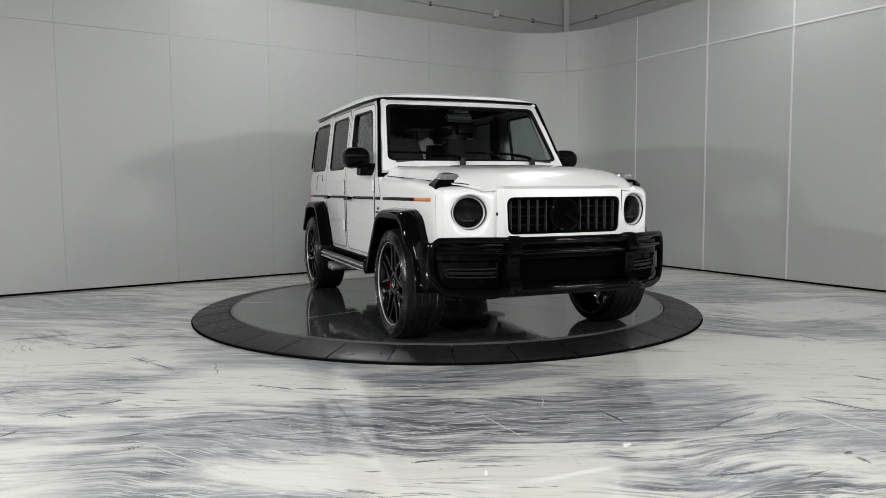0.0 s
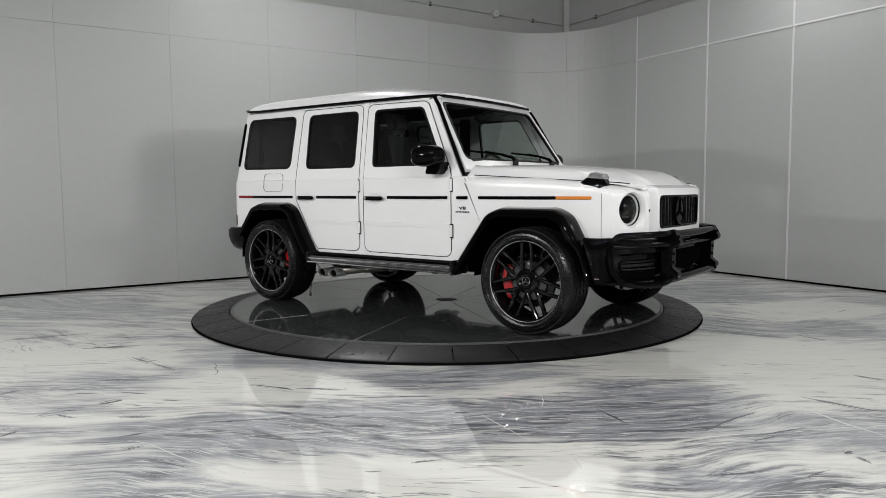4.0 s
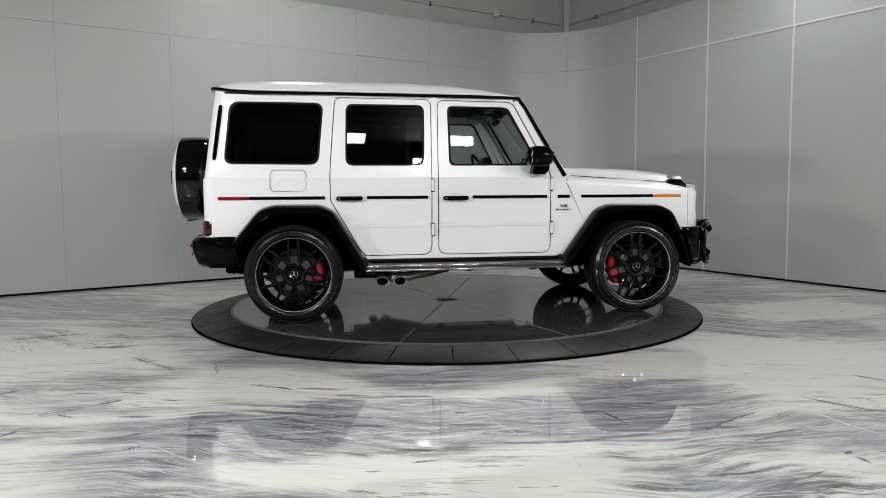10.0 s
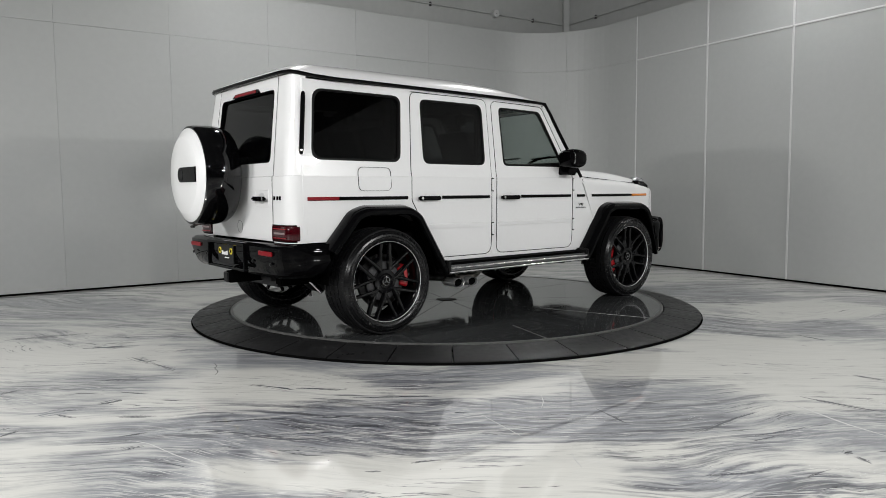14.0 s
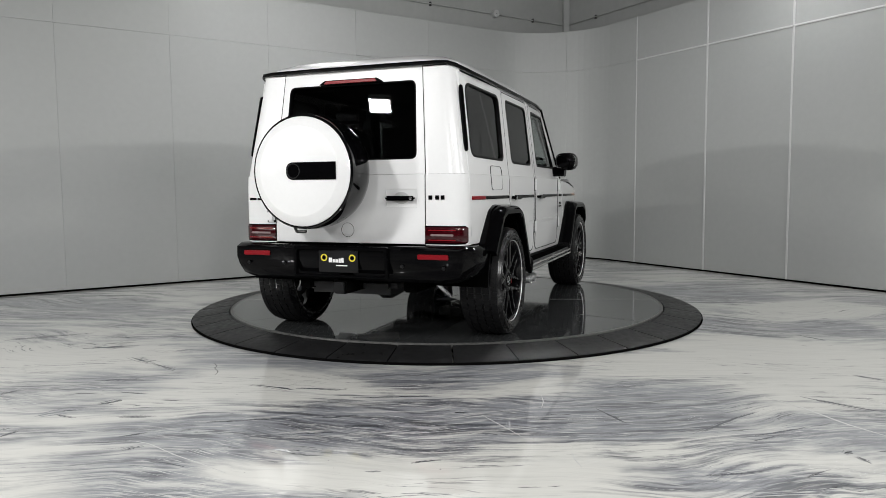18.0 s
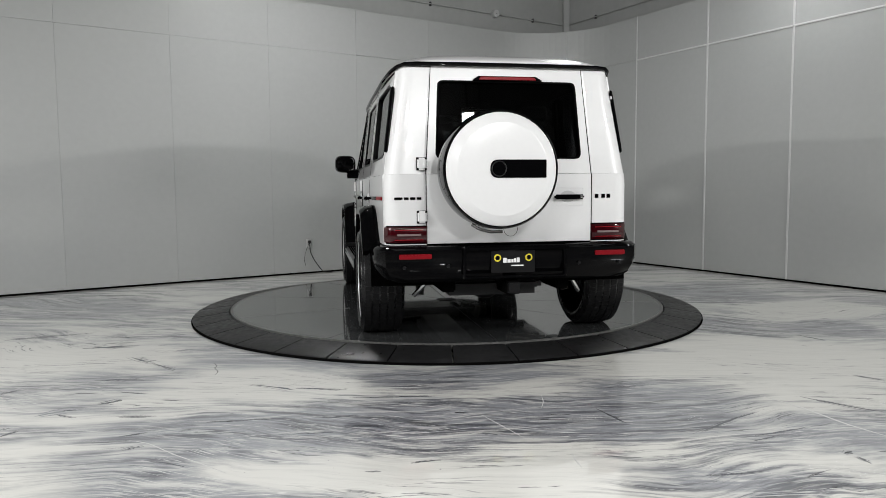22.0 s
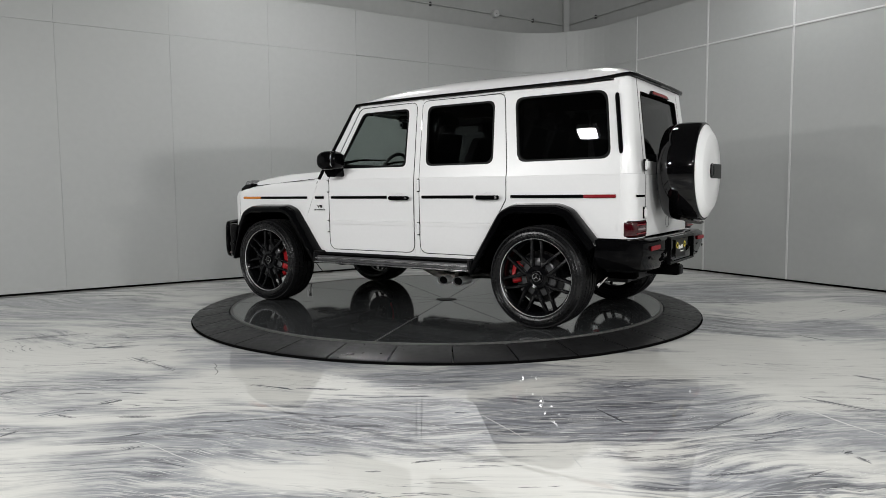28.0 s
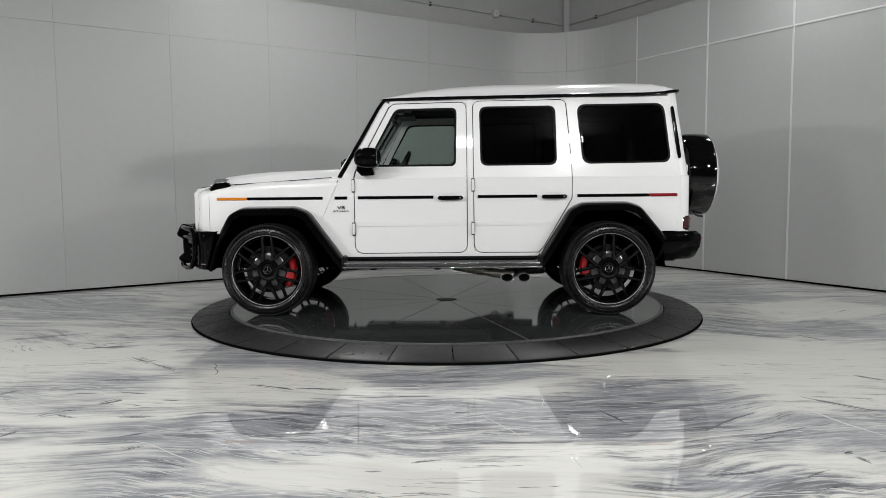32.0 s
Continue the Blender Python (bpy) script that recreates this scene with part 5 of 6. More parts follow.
part("mesh_back", box(bmesh.new(), 2.238, 2.257, -0.40, 0.40, 0.468, 0.607), MATT, fb)


def guard(path, r=0.026):
    return part("guard_bar", tube(bmesh.new(), smooth_path(path, 4), r, 12), BLACK, fb, "gloss black tubular guard bar")


for s in (1, -1):
    guard([(2.335, s * 0.45, 0.742), (2.315, s * 0.54, 0.744), (2.21, s * 0.73, 0.742), (2.115, s * 0.855, 0.738), (2.082, s * 0.892, 0.690), (2.078, s * 0.896, 0.60), (2.088, s * 0.888, 0.49), (2.135, s * 0.835, 0.415), (2.215, s * 0.72, 0.393), (2.30, s * 0.565, 0.393), (2.335, s * 0.52, 0.408), (2.355, s * 0.45, 0.440)], 0.022)
    guard([(2.335, s * 0.47, 0.668), (2.305, s * 0.54, 0.670), (2.20, s * 0.72, 0.668), (2.09, s * 0.87, 0.664)], 0.018)
    up = part("guard_upright", slab(bmesh.new(), rounded([(2.26, 0.750), (2.335, 0.772), (2.362, 0.765), (2.405, 0.685), (2.398, 0.662), (2.352, 0.635), (2.348, 0.505), (2.392, 0.470), (2.392, 0.445), (2.355, 0.405), (2.26, 0.415)], 0.012), [], lambda u, v, d: Vector((u, s * (0.478 - d), v)), 0.080, 0.014), BLACK, fb, "gloss black guard upright")
    for bx, bz, tilt in ((2.388, 0.725, -28), (2.3535, 0.60, 0), (2.3515, 0.54, 0), (2.378, 0.424, 42)):
        part("bolt", lathe(bmesh.new(), [(0.001, 0.006), (0.008, 0.005), (0.011, -0.002), (0.011, -0.006)], 12, "x"), BLACK, up, at=Matrix.Translation((bx, s * 0.438, bz)) @ Matrix.Rotation(radians(tilt), 4, "Y"))
guard([(2.345, -0.44, 0.735), (2.36, -0.2, 0.735), (2.36, 0.2, 0.735), (2.345, 0.44, 0.735)], 0.028)
guard([(2.33, -0.44, 0.660), (2.335, 0.44, 0.660)], 0.017)
guard([(2.350, -0.44, 0.435), (2.36, -0.2, 0.430), (2.36, 0.2, 0.430), (2.350, 0.44, 0.435)], 0.026)
part("skid_plate", box(bmesh.new(), 1.75, 2.30, -0.48, 0.48, 0.375, 0.395, 0.006), SATIN, fb)

# ---- back ----
def back_half(z):
    """Half width of the back where its corner ends."""
    return 0.851 if z < WAIST else y_up(-2.05, min(z, 1.86)) - 0.003


def back_x(y, z):
    x = -2.158 + (0.125 * (z - WAIST) if z > WAIST else 0.0) + (0.010 if z > WAIST else 0)
    a = abs(y)
    yl = back_half(z)
    r = 0.10
    if a > yl - r:
        f = min(1.0, (a - yl + r) / r)
        x += r * 0.85 * (1 - math.sqrt(max(0.0, 1 - f * f)))
    return x


def back_plate(bm, outline, holes=(), thick=0.03, edge=0.003, sink=0.0):
    return slab(bm, across(outline), [across(h) for h in holes], lambda u, v, d: Vector((back_x(u, v) + d + sink, u, v)), thick, edge)


for s in (1, -1):
    bm = bmesh.new()
    for lo, hi, top in ((0.700, WAIST, False), (WAIST + 0.001, 1.880, True)):
        rows = []
        for k in range(7):
            z = lo + (hi - lo) * k / 6
            inn = 0.580 if z < WAIST else 0.580 - 0.05 * (z - WAIST) / 0.7
            yl = back_half(z)
            row = []
            for j in range(15):
                f = j / 14
                y = inn + (yl - inn) * (f if f < 0.5 else 0.5 + 0.5 * math.sin((f - 0.5) * math.pi))
                row.append((back_x(y, z), s * y, z))
            xs = -2.065 if not top else -2.075 + 0.1 * (z - WAIST)
            row.append((xs + 0.035, s * ((y_low if not top else y_up)(xs + 0.035, min(z, 1.862)) - 0.0018), min(z, 1.862)))
            rows.append(row)
        shell(bm, rows, lambda p: (0.006, -s * 0.006, 0))
    part("rear_corner", bm, WHITE, car, sharp=50)
    # tail lamp that wraps the corner
    rows = []
    for z, o in ((0.712, -0.004), (0.716, 0.006), (0.724, 0.011), (0.812, 0.011), (0.820, 0.006), (0.824, -0.004)):
        rows.append([(back_x(y, 0.77) - o, s * y, z) for y in (0.578, 0.59, 0.64, 0.70, 0.76, 0.79, 0.81, 0.825, 0.836)] + [(-2.092, s * (0.842 + max(o, 0)), z)])
    bm = shell(bmesh.new(), rows, lambda p: (0.005, -s * 0.004, 0))
    tlamp = part("tail_lamp", bm, REDLENS, car, "dark red tail lamp")
    brows = [[(back_x(y, 0.77) - o, s * y, z) for y in (0.574, 0.60, 0.66, 0.72, 0.76, 0.79, 0.81, 0.825, 0.838)] + [(-2.085, s * (0.845 + max(o, 0)), z)] for z, o in ((0.706, -0.003), (0.708, 0.004), (0.828, 0.004), (0.830, -0.003))]
    part("lamp_border", shell(bmesh.new(), brows, lambda p: (0.004, -s * 0.003, 0)), BLACK, tlamp)
    for z, h in ((0.768, 0.007),):
        part("light_guide", box(bmesh.new(), -2.175, -2.166, min(s * 0.615, s * 0.775), max(s * 0.615, s * 0.775), z - h, z + h, 0.003), PALEPL, tlamp)
    for z in (0.735, 0.80):
        part("light_guide", box(bmesh.new(), -2.173, -2.166, min(s * 0.60, s * 0.79), max(s * 0.60, s * 0.79), z - 0.003, z + 0.003, 0.001), REDSTRIP, tlamp)

RWIN = rounded([(0.506, 1.272), (0.478, 1.790), (-0.478, 1.790), (-0.506, 1.272)], 0.045)
bm = bmesh.new()
back_plate(bm, [(0.574, 0.705), (0.574, WAIST), (-0.574, WAIST), (-0.574, 0.705)])
back_plate(bm, [(0.574, WAIST + 0.001), (0.526, 1.886), (-0.526, 1.886), (-0.574, WAIST + 0.001)], [RWIN])
gate = part("tailgate", bm, WHITE, car, "white side-hinged tailgate")
part("window_seal", back_plate(bmesh.new(), shrink(RWIN, -0.004, 0, 1.54), [shrink(RWIN, 0.008, 0, 1.54)], 0.03, 0.002, -0.002), MATT, gate)
rp = part("window_pane", slab(bmesh.new(), across(shrink(RWIN, 0.006, 0, 1.54)), [], lambda u, v, d: Vector((back_x(0, v) + d + 0.008 + 0.02 * (v - 1.28) + 0.01 * u * u, u, v)), 0.004), TINT, gate, "dark tinted pane")
rp.visible_shadow = False
# high brake lamp
part("brake_lamp_housing", slab(bmesh.new(), rounded([(-0.255, 1.793), (0.255, 1.793), (0.20, 1.825), (-0.20, 1.825)], 0.008), [], lambda u, v, d: Vector((back_x(0, v) - 0.018 + d, u, v)), 0.025, 0.004), BLACK, gate)
part("brake_lamp", slab(bmesh.new(), rounded([(-0.205, 1.799), (0.205, 1.799), (0.185, 1.820), (-0.185, 1.820)], 0.006), [], lambda u, v, d: Vector((back_x(0, v) - 0.022 + d, u, v)), 0.01, 0.002), REDSTRIP, gate, "red high brake lamp")
# gate handle in its pressed tray
part("handle_tray", slab(bmesh.new(), rounded([(-0.292, 0.948), (-0.520, 0.948), (-0.520, 1.074), (-0.292, 1.074)], 0.012), [rounded([(-0.298, 0.954), (-0.514, 0.954), (-0.514, 1.068), (-0.298, 1.068)], 0.010)], lambda u, v, d: Vector((-2.1615 + d, u, v)), 0.006, 0.001), WHITE, gate)
# flat disc, its grey standing for the shade inside the hollow cup
part("handle_cup", slab(bmesh.new(), circle(-0.405, 1.012, 0.055, 28, 0.04), [], lambda u, v, d: Vector((-2.161 + d, u, v)), 0.004, 0.001), TRIMP, gate)
gh = part("gate_handle", box(bmesh.new(), -2.20, -2.172, -0.512, -0.300, 0.994, 1.026, 0.010), BLACK, gate, "gloss black tailgate handle")
part("lock_button", lathe(bmesh.new(), [(0.001, -0.004), (0.010, -0.003), (0.011, 0.004)], 14, "x"), CHROME, gh, at=Matrix.Translation((-2.201, -0.488, 1.010)))
for z in (1.235, 0.885):
    bm = box(bmesh.new(), -2.188, -2.158, 0.575, 0.638, z - 0.040, z + 0.040, 0.012)
    part("hinge", bm, WHITE, gate)
    # dark plate behind the hinge in place of its small cast shadow
    part("hinge_gap", box(bmesh.new(), -2.166, -2.1595, 0.571, 0.642, z - 0.043, z + 0.043, 0.002), SEAL, gate)
for s in (1, -1):
    zs = (0.706, 0.9, 1.1, WAIST - 0.002, WAIST + 0.002, 1.4, 1.65, 1.884)
    part("gate_gap", tube(bmesh.new(), [(back_x(0.57, z) + 0.0018, s * (0.577 if z < WAIST else 0.577 - 0.05 * (z - WAIST) / 0.7), z) for z in zs], 0.0032, 6), SEAL, gate)
part("eye_cover", slab(bmesh.new(), circle(0.0, 0.795, 0.049, 36), [circle(0.0, 0.795, 0.0465, 36)], lambda u, v, d: Vector((-2.1592 + d, u, v)), 0.004), SATIN, gate, "thin round outline of the towing eye cover")
# plain dark marks for the maker's lettering
for y0, y1 in ((0.79, 0.735), (0.725, 0.695), (0.685, 0.65), (0.64, 0.61)):
    part("lettering_bar", box(bmesh.new(), -2.1625, -2.1575, y1, y0, 1.000, 1.016, 0.001), BLACK, car)
for y0 in (-0.600, -0.648, -0.686):
    part("lettering_bar", box(bmesh.new(), -2.1625, -2.1575, y0 - 0.026, y0, 1.000, 1.028, 0.001), BLACK, car)

# spare wheel in its cover
SY, SZ = 0.150, 1.188
sp = part("spare_wheel_cover", lathe(bmesh.new(), [(0.30, -2.205), (0.345, -2.215), (0.366, -2.245), (0.376, -2.30), (0.379, -2.358), (0.376, -2.458), (0.371, -2.481), (0.362, -2.488), (0.33, -2.488)], 72, "x"), COVERBLK, car, "gloss black spare wheel cover band", at=Matrix.Translation((0, SY, SZ)))
part("cover_face", lathe(bmesh.new(), [(0.348, -2.483), (0.355, -2.490), (0.351, -2.496), (0.292, -2.530), (0.284, -2.5325), (0.15, -2.535), (0.001, -2.536)], 72, "x"), WHITE, sp, "white spare wheel cover face", sharp=20)
pl = part("cover_plaque", slab(bmesh.new(), rounded([(0.085, -0.056), (0.085, 0.056), (-0.275, 0.056), (-0.275, -0.056)], [0.055, 0.055, 0.004, 0.004], 8), [], lambda u, v, d: Vector((-2.543 + d, u, v + 0.003)), 0.012, 0.003), BLACK, sp, "black plaque with a round emblem")
part("emblem", lathe(bmesh.new(), [(0.042, -2.543), (0.046, -2.548), (0.049, -2.545), (0.050, -2.541)], 30, "x"), DARKMET, pl, at=Matrix.Translation((0, 0.03, 0.003)))
part("carrier", box(bmesh.new(), -2.24, -2.15, -0.16, 0.16, -0.16, 0.16, 0.02), SATIN, sp)
part("cover_clamp", tube(bmesh.new(), smooth_path([(-2.35, 0.16, -0.350), (-2.388, 0.12, -0.378), (-2.468, 0.06, -0.392), (-2.468, -0.01, -0.389)], 3), 0.010, 8), STEEL, sp)

# rear bumper
PR = [(-1.90, 0.925), (-2.02, 0.925), (-2.16, 0.905), (-2.235, 0.86), (-2.262, 0.76), (-2.265, 0.36)]
PLR = PR + [(x, -y) for x, y in PR[::-1]]
rows = [[(x + dx, y * ky, z if abs(y) > 0.5 or dz == 0 else z + dz) for x, y in PLR] for dx, ky, z, dz in ((0.16, 0.86, 0.695, 0), (0.03, 0.985, 0.694, 0), (0.0, 1.0, 0.672, 0), (0.0, 1.0, 0.60, 0), (0.015, 0.99, 0.545, 0), (0.035, 0.96, 0.485, 0), (0.06, 0.90, 0.455, 0), (0.16, 0.86, 0.450, 0))]
rbm = part("rear_bumper", skin(bmesh.new(), rows), BLACK, car, "gloss black rear bumper")
part("bumper_step", slab(bmesh.new(), rounded([(-0.355, 0.690), (-0.355, 0.475), (0.355, 0.475), (0.355, 0.690)], 0.015), [rounded([(-0.335, 0.66), (-0.335, 0.495), (0.335, 0.495), (0.335, 0.66)], 0.015)], lambda u, v, d: Vector((-2.290 + d, u, v)), 0.03, 0.006), BLACK, rbm)
for s in (1, -1):
    part("reflector", box(bmesh.new(), -2.262, -2.252, min(s * 0.56, s * 0.775), max(s * 0.56, s * 0.775), 0.615, 0.648, 0.004), REDSTRIP, rbm, "red bumper reflector", at=Matrix.Translation((-0.010, 0, 0)))
    for y, z in ((0.45, 0.565), (0.74, 0.56)):
        part("parking_sensor", lathe(bmesh.new(), [(0.001, -0.004), (0.011, -0.003), (0.012, 0.004)], 14, "x"), SATIN, rbm, at=Matrix.Translation((-2.2645, s * y, z)))
np_e = part("plate_board", box(bmesh.new(), -2.276, -2.268, -0.135, 0.165, 0.512, 0.662, 0.003), SATIN, rbm, "black dealer plate with pale print and yellow discs")
for y in (-0.092, 0.122):
    yd = part("yellow_disc", lathe(bmesh.new(), [(0.016, 0.0), (0.016, -0.003), (0.024, -0.003), (0.025, 0.0)], 24, "x"), YELLOW, np_e, at=Matrix.Translation((-2.2765, y, 0.612)))
    part("disc_mark", lathe(bmesh.new(), [(0.001, -0.002), (0.014, -0.0018), (0.015, 0.0)], 3, "x"), MATT, yd, at=Matrix.Translation((-0.003, 0, 0)) @ Matrix.Rotation(math.pi / 2, 4, "X"))
for y0, y1, z0, z1 in ((0.085, 0.060, 0.580, 0.612), (0.055, 0.033, 0.580, 0.602), (0.028, 0.014, 0.580, 0.602), (0.010, -0.006, 0.580, 0.608), (-0.010, -0.028, 0.580, 0.612)):
    part("print_bar", box(bmesh.new(), -2.2795, -2.2763, y1, y0, z0, z1, 0.0005), PRINT, np_e)
part("print_bar", box(bmesh.new(), -2.2795, -2.2763, -0.055, 0.030, 0.556, 0.564, 0.0005), PRINT, np_e)
hit = part("tow_hitch", box(bmesh.new(), -2.27, -1.95, -0.04, 0.06, 0.365, 0.455, 0.01), MATT, rbm)
part("hitch_cover", box(bmesh.new(), -2.285, -2.27, -0.035, 0.055, 0.37, 0.45, 0.008), SATIN, hit)

# ---- underside ----
under = part("underbody", box(bmesh.new(), -2.08, 2.0, -0.52, 0.52, 0.47, 0.56, 0.02), MATT, car)
part("floor_pan", box(bmesh.new(), -0.92, 0.92, -0.82, 0.82, 0.46, 0.54, 0.02), MATT, under)
for s in (1, -1):
    part("chassis_rail", box(bmesh.new(), -2.05, 2.05, min(s * 0.36, s * 0.46), max(s * 0.36, s * 0.46), 0.36, 0.47, 0.012), MATT, under)
    for x in (-1.68, 1.25):
        part("damper", tube(bmesh.new(), [(x, s * 0.56, 0.30), (x + 0.08, s * 0.50, 0.62)], 0.032, 10), STEEL, under)
    part("drop_link", tube(bmesh.new(), [(-1.80, s * 0.62, 0.31), (-1.90, s * 0.50, 0.46)], 0.018, 8), CHROME, under)
part("rear_axle", tube(bmesh.new(), [(-1.445, -0.70, 0.385), (-1.445, 0.70, 0.385)], 0.055, 12), DARKMET, under)
bm = lathe(bmesh.new(), [(0.001, -0.14), (0.10, -0.12), (0.15, -0.03), (0.15, 0.03), (0.10, 0.12), (0.001, 0.14)], 20, "y")
part("differential", bm, DARKMET, under, at=Matrix.Translation((-1.47, 0.02, 0.37)))
part("front_axle", tube(bmesh.new(), [(1.445, -0.70, 0.385), (1.445, 0.70, 0.385)], 0.045, 12), DARKMET, under)
part("muffler", box(bmesh.new(), -2.02, -1.72, -0.28, 0.44, 0.325, 0.46, 0.05), DARKMET, under)
part("gearbox", box(bmesh.new(), -0.5, 1.1, -0.2, 0.2, 0.34, 0.5, 0.05), DARKMET, under)

# ---- cabin ----
cab = car
part("headliner", box(bmesh.new(), -1.98, 0.36, -0.69, 0.69, 1.815, 1.825, 0.004), MATT, cab)
part("dashboard", box(bmesh.new(), 0.52, 0.86, -0.76, 0.76, 1.02, 1.305, 0.05, 3), LEATHER, cab, "black leather dashboard")
part("load_floor", box(bmesh.new(), -2.05, 0.6, -0.78, 0.78, 0.70, 0.74), MATT, cab)
part("screen", box(bmesh.new(), 0.50, 0.53, -0.08, 0.42, 1.15, 1.265, 0.008), BLACK, cab)
for s in (1, -1):
    for x0, x1, z0 in ((-1.98, -0.93, 0.965), (-0.925, 0.66, 0.72)):
        part("door_lining", box(bmesh.new(), x0, x1, min(s * 0.755, s * 0.80), max(s * 0.755, s * 0.80), z0, 1.258, 0.02), LEATHER, cab)
    part("pillar_lining", box(bmesh.new(), -0.34, -0.22, min(s * 0.66, s * 0.715), max(s * 0.66, s * 0.715), 1.24, 1.79, 0.015), MATT, cab)
    part("pillar_lining", box(bmesh.new(), -1.20, -1.06, min(s * 0.66, s * 0.715), max(s * 0.66, s * 0.715), 1.24, 1.79, 0.015), MATT, cab)


def seat(x, y, w=0.50):
    st = part("seat", box(bmesh.new(), -0.02, 0.50, -w / 2, w / 2, 0.12, 0.32, 0.06, 3), LEATHER, cab, "black leather seat", at=Matrix.Translation((x, y, 0.74)))
    bm = bmesh.new()
    rows = []
    for k in range(9):
        f = k / 8
        hw = w / 2 * (1 - 0.22 * f ** 3)
        xx, zz = 0.02 - 0.20 * f, 0.26 + 0.56 * f
        t = 0.07 - 0.02 * f
        rows.append([(xx + t * px, hw * py, zz) for px, py in ((-1, -0.9), (-0.6, -1), (0.8, -1), (1, -0.85), (0.6, -0.5), (0.5, 0), (0.6, 0.5), (1, 0.85), (0.8, 1), (-0.6, 1), (-1, 0.9), (-1.1, 0))])
    part("backrest", skin(bm, rows, closed=True, ends=True), LEATHER, st)
    part("headrest", box(bmesh.new(), -0.25, -0.13, -0.135, 0.135, 0.84, 1.02, 0.05, 3), LEATHER, st)
    for yy in (-0.05, 0.05):
        part("headrest_post", tube(bmesh.new(), [(-0.19, yy, 0.78), (-0.19, yy, 0.88)], 0.007, 6), CHROME, st)


for y in (-0.36, 0.36):
    seat(-0.10, y)
for y in (-0.46, 0.0, 0.46):
    seat(-1.02, y, 0.42)
# steering wheel, left hand drive
sw = part("steering_wheel", tube(bmesh.new(), [(0, 0.185 * math.cos(2 * math.pi * i / 28), 0.185 * math.sin(2 * math.pi * i / 28)) for i in range(28)], 0.016, 8, closed=True), LEATHER, cab, "black steering wheel", at=Matrix.Translation((0.34, 0.36, 1.235)) @ Matrix.Rotation(radians(-24), 4, "Y"))
part("hub", box(bmesh.new(), 0.0, 0.05, -0.06, 0.06, -0.05, 0.05, 0.02), LEATHER, sw)
for a in (0, math.pi, -math.pi / 2):
    part("spoke", tube(bmesh.new(), [(0.01, 0.05 * math.cos(a), 0.05 * math.sin(a)), (0, 0.18 * math.cos(a), 0.18 * math.sin(a))], 0.013, 6), SATIN, sw)
part("inner_mirror", box(bmesh.new(), 0.40, 0.44, -0.13, 0.13, 1.665, 1.735, 0.02), SATIN, cab)
part("sensor_housing", box(bmesh.new(), 0.38, 0.50, -0.09, 0.09, 1.74, 1.80, 0.02), SATIN, cab)
for s in (1, -1):
    part("sun_visor", box(bmesh.new(), 0.25, 0.42, min(s * 0.15, s * 0.6), max(s * 0.15, s * 0.6), 1.785, 1.80, 0.006), LEATHER, cab)

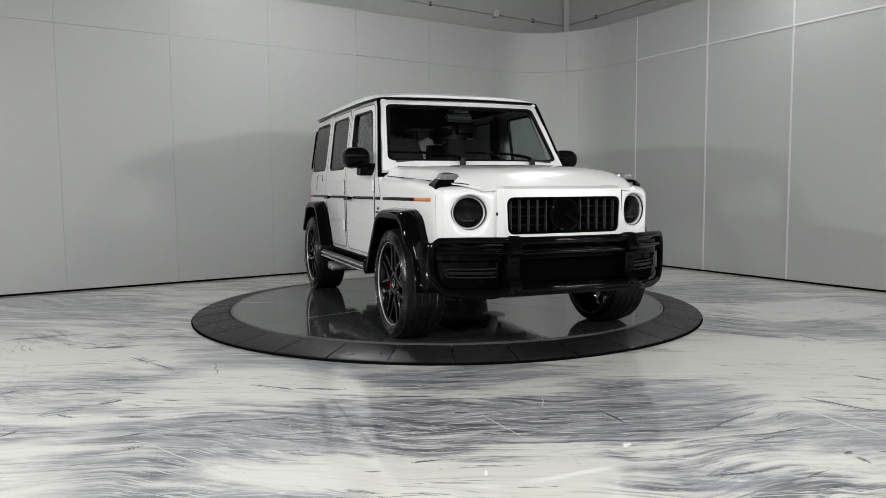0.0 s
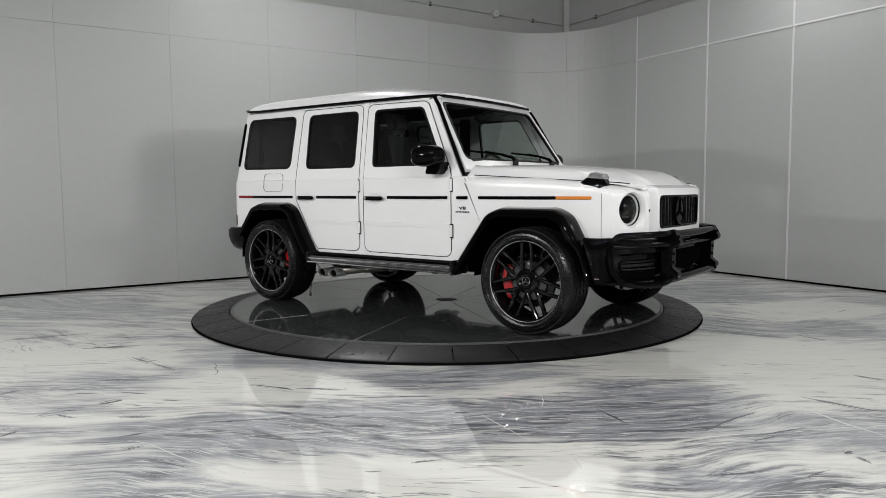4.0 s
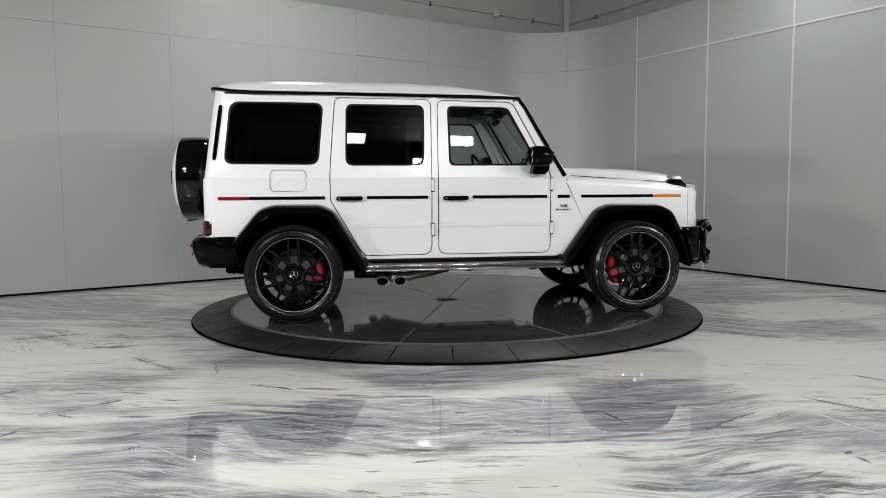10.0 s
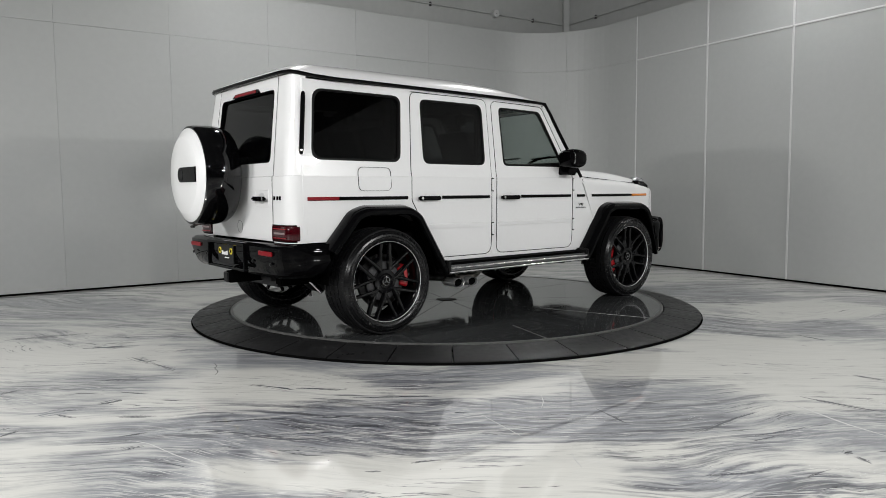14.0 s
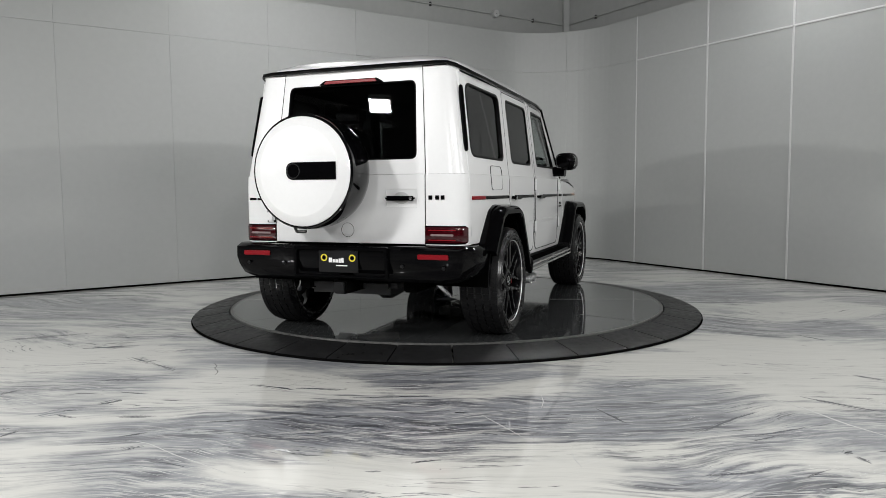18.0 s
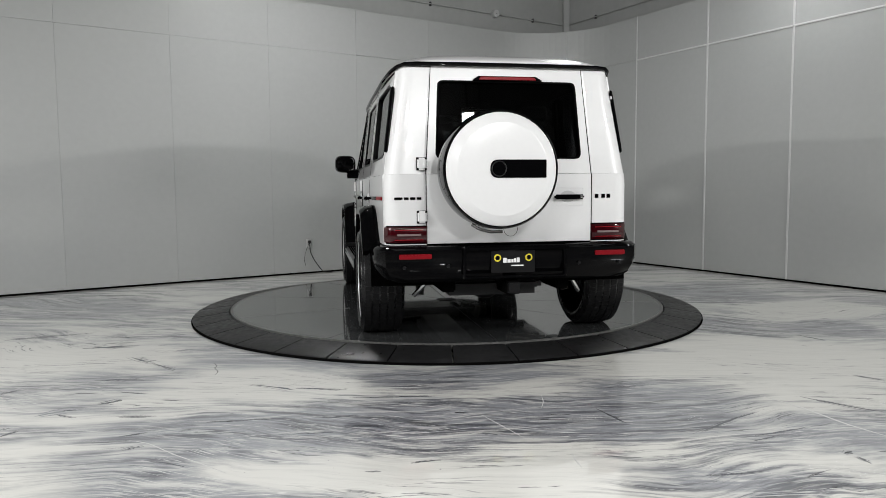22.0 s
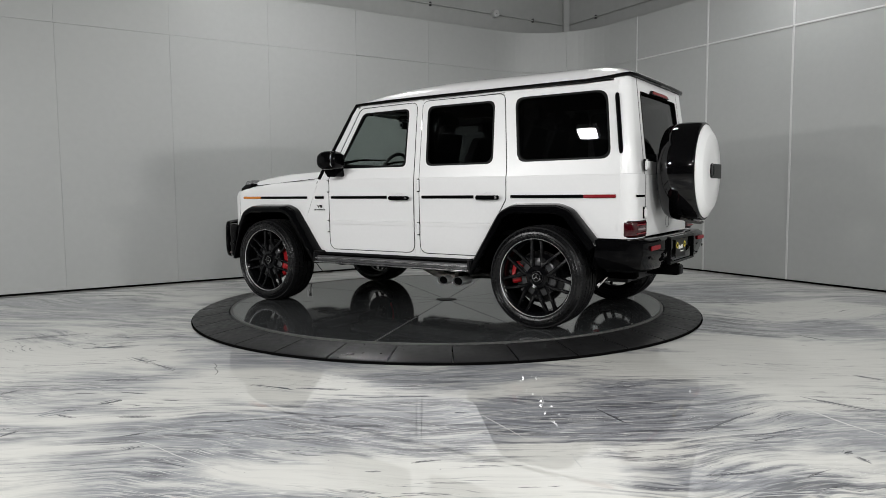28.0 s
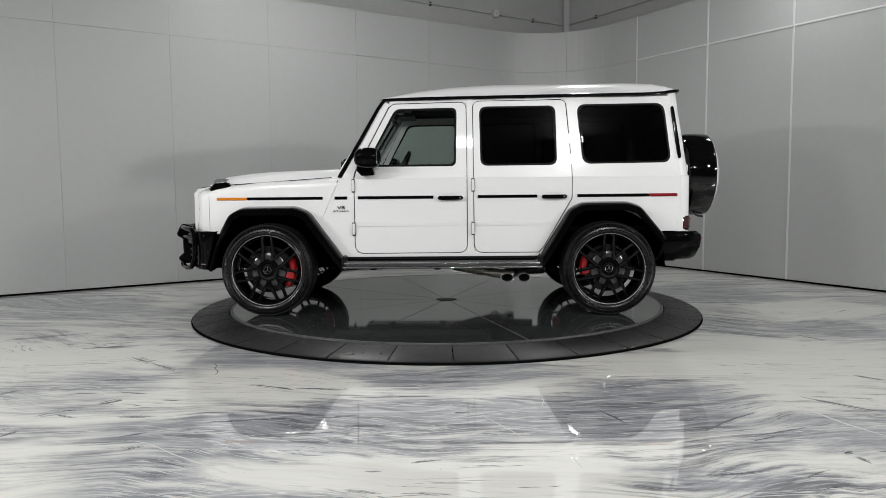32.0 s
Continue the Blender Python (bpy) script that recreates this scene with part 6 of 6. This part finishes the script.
# ---- wheels ----
def wheel_parts(parent, s):
    """Around the hub: y outward on the left side; s turns it for the right."""
    R = 0.392
    prof = [(0.290, 0.126), (0.302, 0.144), (0.322, 0.152), (0.348, 0.148), (0.368, 0.138), (0.383, 0.122), (0.390, 0.100), (R, 0.06)]
    prof[3:4] = [(0.330, 0.1525), (0.333, 0.1555), (0.336, 0.1520), (0.350, 0.149), (0.353, 0.1515), (0.356, 0.147)]
    full = prof + [(R, 0.0)] + [(r, -h) for r, h in prof[::-1]]
    full = [(r, s * h) for r, h in full]
    ty = part("tyre", lathe(bmesh.new(), full, 84, "y"), RUBBER, parent, "black low-profile tyre")
    # tread: blocks between the grooves
    bm = bmesh.new()
    for k, (h0, h1) in enumerate(((-0.130, -0.088), (-0.075, -0.034), (-0.021, 0.021), (0.034, 0.075), (0.088, 0.130))):
        nb = 80 if k in (0, 4) else 56
        for i in range(nb):
            a0, a1 = 2 * math.pi * (i + 0.03 + 0.2 * (k % 2)) / nb, 2 * math.pi * (i + 0.96 + 0.2 * (k % 2)) / nb
            sk = 0.012 * (-1) ** k
            quad = []
            for r in (R - 0.006, R + 0.0045):
                for a, h in ((a0, h0), (a1, h0), (a1 + sk, h1), (a0 + sk, h1)):
                    rr = r - (0.010 * (abs(h) / 0.128) ** 4)
                    quad.append(bm.verts.new((rr * math.cos(a), s * h, rr * math.sin(a))))
            b, t = quad[:4], quad[4:]
            bm.faces.new(t)
            for q0 in range(4):
                q1 = (q0 + 1) % 4
                bm.faces.new((b[q0], b[q1], t[q1], t[q0]))
    tr = part("tread", bm, TREADM, ty, smooth=False)
    tagged(tr, kind="stuff")
    rim = part("rim", lathe(bmesh.new(), [(r, s * h) for r, h in [(0.291, 0.125), (0.285, 0.120), (0.276, 0.10), (0.268, 0.03), (0.262, -0.08), (0.288, -0.125), (0.293, -0.125)]], 72, "y"), RIMBLK, parent, "black multi-spoke alloy rim")
    part("rim_lip", lathe(bmesh.new(), [(r, s * h) for r, h in [(0.2950, 0.130), (0.2955, 0.1375), (0.2975, 0.1400), (0.3000, 0.1380), (0.2995, 0.130), (0.2950, 0.130)]], 84, "y"), MACHINED, rim, "thin machined rim edge")
    for k in range(7):
        a0 = math.pi / 2 + 2 * math.pi * k / 7
        for sd in (1, -1):
            pts = []
            for r, off, h in ((0.080, 0.040, 0.100), (0.120, 0.043, 0.106), (0.165, 0.042, 0.106), (0.225, 0.040, 0.106), (0.287, 0.037, 0.114)):
                x, z = r, sd * off
                pts.append((x, h, z))
            bm = bmesh.new()
            rows = []
            for i, (x, h, z) in enumerate(pts):
                w = (0.013, 0.014, 0.0145, 0.012, 0.013)[i]
                d = (0.04, 0.038, 0.032, 0.03, 0.03)[i]
                sec = [(-w, 0), (-w * 0.55, 0.006), (w * 0.55, 0.006), (w, 0), (w * 0.8, -d), (-w * 0.8, -d)]
                rows.append([(x, s * (h + q1), z + q0) for q0, q1 in sec])
            skin(bm, rows, closed=True, ends=True)
            bmesh.ops.rotate(bm, cent=(0, 0, 0), matrix=Matrix.Rotation(-a0, 3, "Y"), verts=bm.verts)
            part("spoke", bm, RIMBLK, rim)
    for k in range(7):
        am = math.pi / 2 + 2 * math.pi * (k + 0.5) / 7
        rows = []
        for rr in (0.080, 0.090, 0.104, 0.122, 0.142, 0.165, 0.190):
            half = max(0.03, math.pi / 7 - math.asin(0.029 / rr)) * (1.0 if rr < 0.18 else 0.92)
            rows.append([((rr - (0.034 * (1 - abs(q)) if rr > 0.18 else 0.0)) * math.cos(am + half * q), s * h, (rr - (0.034 * (1 - abs(q)) if rr > 0.18 else 0.0)) * math.sin(am + half * q)) for q, h in ((-1, 0.070), (-1, 0.102), (-0.5, 0.106), (0, 0.107), (0.5, 0.106), (1, 0.102), (1, 0.070))])
        part("web", skin(bmesh.new(), rows, closed=True, ends=True), RIMBLK, rim)
    hub = part("hub", lathe(bmesh.new(), [(r, s * h) for r, h in [(0.092, 0.055), (0.092, 0.098), (0.084, 0.106), (0.060, 0.109), (0.050, 0.100), (0.001, 0.098)]], 42, "y"), RIMBLK, rim)
    part("pocket_floor", lathe(bmesh.new(), [(r, s * h) for r, h in [(0.088, 0.050), (0.088, 0.073), (0.095, 0.074), (0.132, 0.072), (0.146, 0.066), (0.148, 0.050)]], 56, "y"), POCKET, hub, "grey pocket floor between the spokes")
    part("hub_cap", lathe(bmesh.new(), [(r, s * h) for r, h in [(0.040, 0.096), (0.040, 0.108), (0.036, 0.111), (0.001, 0.112)]], 32, "y"), BLACK, hub, "black hub cap with a pale ring")
    bm = bmesh.new()
    tube(bm, [(0.031 * math.cos(2 * math.pi * i / 28), s * 0.111, 0.031 * math.sin(2 * math.pi * i / 28)) for i in range(28)], 0.0025, 6, closed=True)
    for k in range(3):
        a = math.pi / 2 + k * 2 * math.pi / 3
        tube(bm, [(0, s * 0.112, 0), (0.03 * math.cos(a), s * 0.112, 0.03 * math.sin(a))], [0.005, 0.002], 6)
    part("cap_emblem", bm, CHROME, rim)
    for k in range(5):
        a = math.pi / 2 + (k + 0.5) * 2 * math.pi / 5
        part("lug_bolt", lathe(bmesh.new(), [(0.001, s * 0.104), (0.009, s * 0.103), (0.010, s * 0.085)], 10, "y"), SATIN, rim, at=Matrix.Translation((0.068 * math.cos(a), 0, 0.068 * math.sin(a))))


protos = {}
for x in (1.445, -1.445):
    for s in (1, -1):
        w = new("wheel")
        w.parent = car
        w.matrix_basis = Matrix.Translation((x, s * 0.836, 0.393))
        if s not in protos:
            wheel_parts(w, s)
            protos[s] = list(w.children)
        else:
            for src in protos[s]:
                twin = src.copy()
                scene.collection.objects.link(twin)
                twin.parent = w
                for sub in src.children:
                    low_twin = sub.copy()
                    scene.collection.objects.link(low_twin)
                    low_twin.parent = twin
        # brake behind the spokes
        part("brake_disc", lathe(bmesh.new(), [(r, s * h) for r, h in [(0.09, 0.03), (0.10, 0.045), (0.20, 0.045), (0.20, 0.015), (0.09, 0.015)]], 48, "y"), DISCSTEEL, w, "grey brake disc")
        a_mid = math.pi if x > 0 else 0.0
        rows = []
        span = 0.62 if x > 0 else 0.40
        for i in range(13):
            a = a_mid - span + 2 * span * i / 12 + 0.12
            e = 0.012 if i in (0, 12) else 0.0
            rows.append([(r * math.cos(a), s * h, r * math.sin(a)) for r, h in ((0.155 + e, 0.01), (0.155 + e, 0.064 - e), (0.170, 0.074 - e), (0.220, 0.074 - e), (0.236 - e, 0.058 - e), (0.236 - e, 0.01))])
        part("brake_caliper", skin(bmesh.new(), rows, closed=True, ends=True), CALIPER, w, "red brake caliper")

# engine script on the cowl sides
def lettering(text, size, s, x, z, parent):
    cu = bpy.data.curves.new("lettering", "FONT")
    cu.body, cu.size, cu.extrude, cu.align_x, cu.align_y = text, size, 0.0015, "CENTER", "CENTER"
    tmp = bpy.data.objects.new("lettering", cu)
    scene.collection.objects.link(tmp)
    me = bpy.data.meshes.new_from_object(tmp.evaluated_get(bpy.context.evaluated_depsgraph_get()))
    bpy.data.objects.remove(tmp)
    me.materials.clear()
    me.materials.append(BLACK)
    ob = new("lettering", me)
    ob.parent = parent
    y = y_low(x, z) + 0.002
    ob.matrix_basis = Matrix.Translation((x, s * y, z)) @ Matrix.Rotation(0 if s < 0 else math.pi, 4, "Z") @ Matrix.Rotation(math.pi / 2, 4, "X") @ Matrix.Diagonal((1.7, 1, 1, 1))
    return ob


for s in (1, -1):
    lettering("V8", 0.036, s, 0.820, 0.918, car)
    lettering("BITURBO", 0.019, s, 0.820, 0.888, car)


# ---- what turns ----
def heading(t):
    f = (t - 16) / 16
    return 54.336 + 7.6517 * (t - 16) + 0.9437 * f ** 2 + 1.2234 * f ** 3


def motions():
    spin = [(float(t), pose(0, 0, DISC, 0, 0, heading(t))) for t in range(33)]
    walk(table, spin)
    walk(car, [(t, m @ pose(0.0586, -0.0591, 0)) for t, m in spin])


motions()
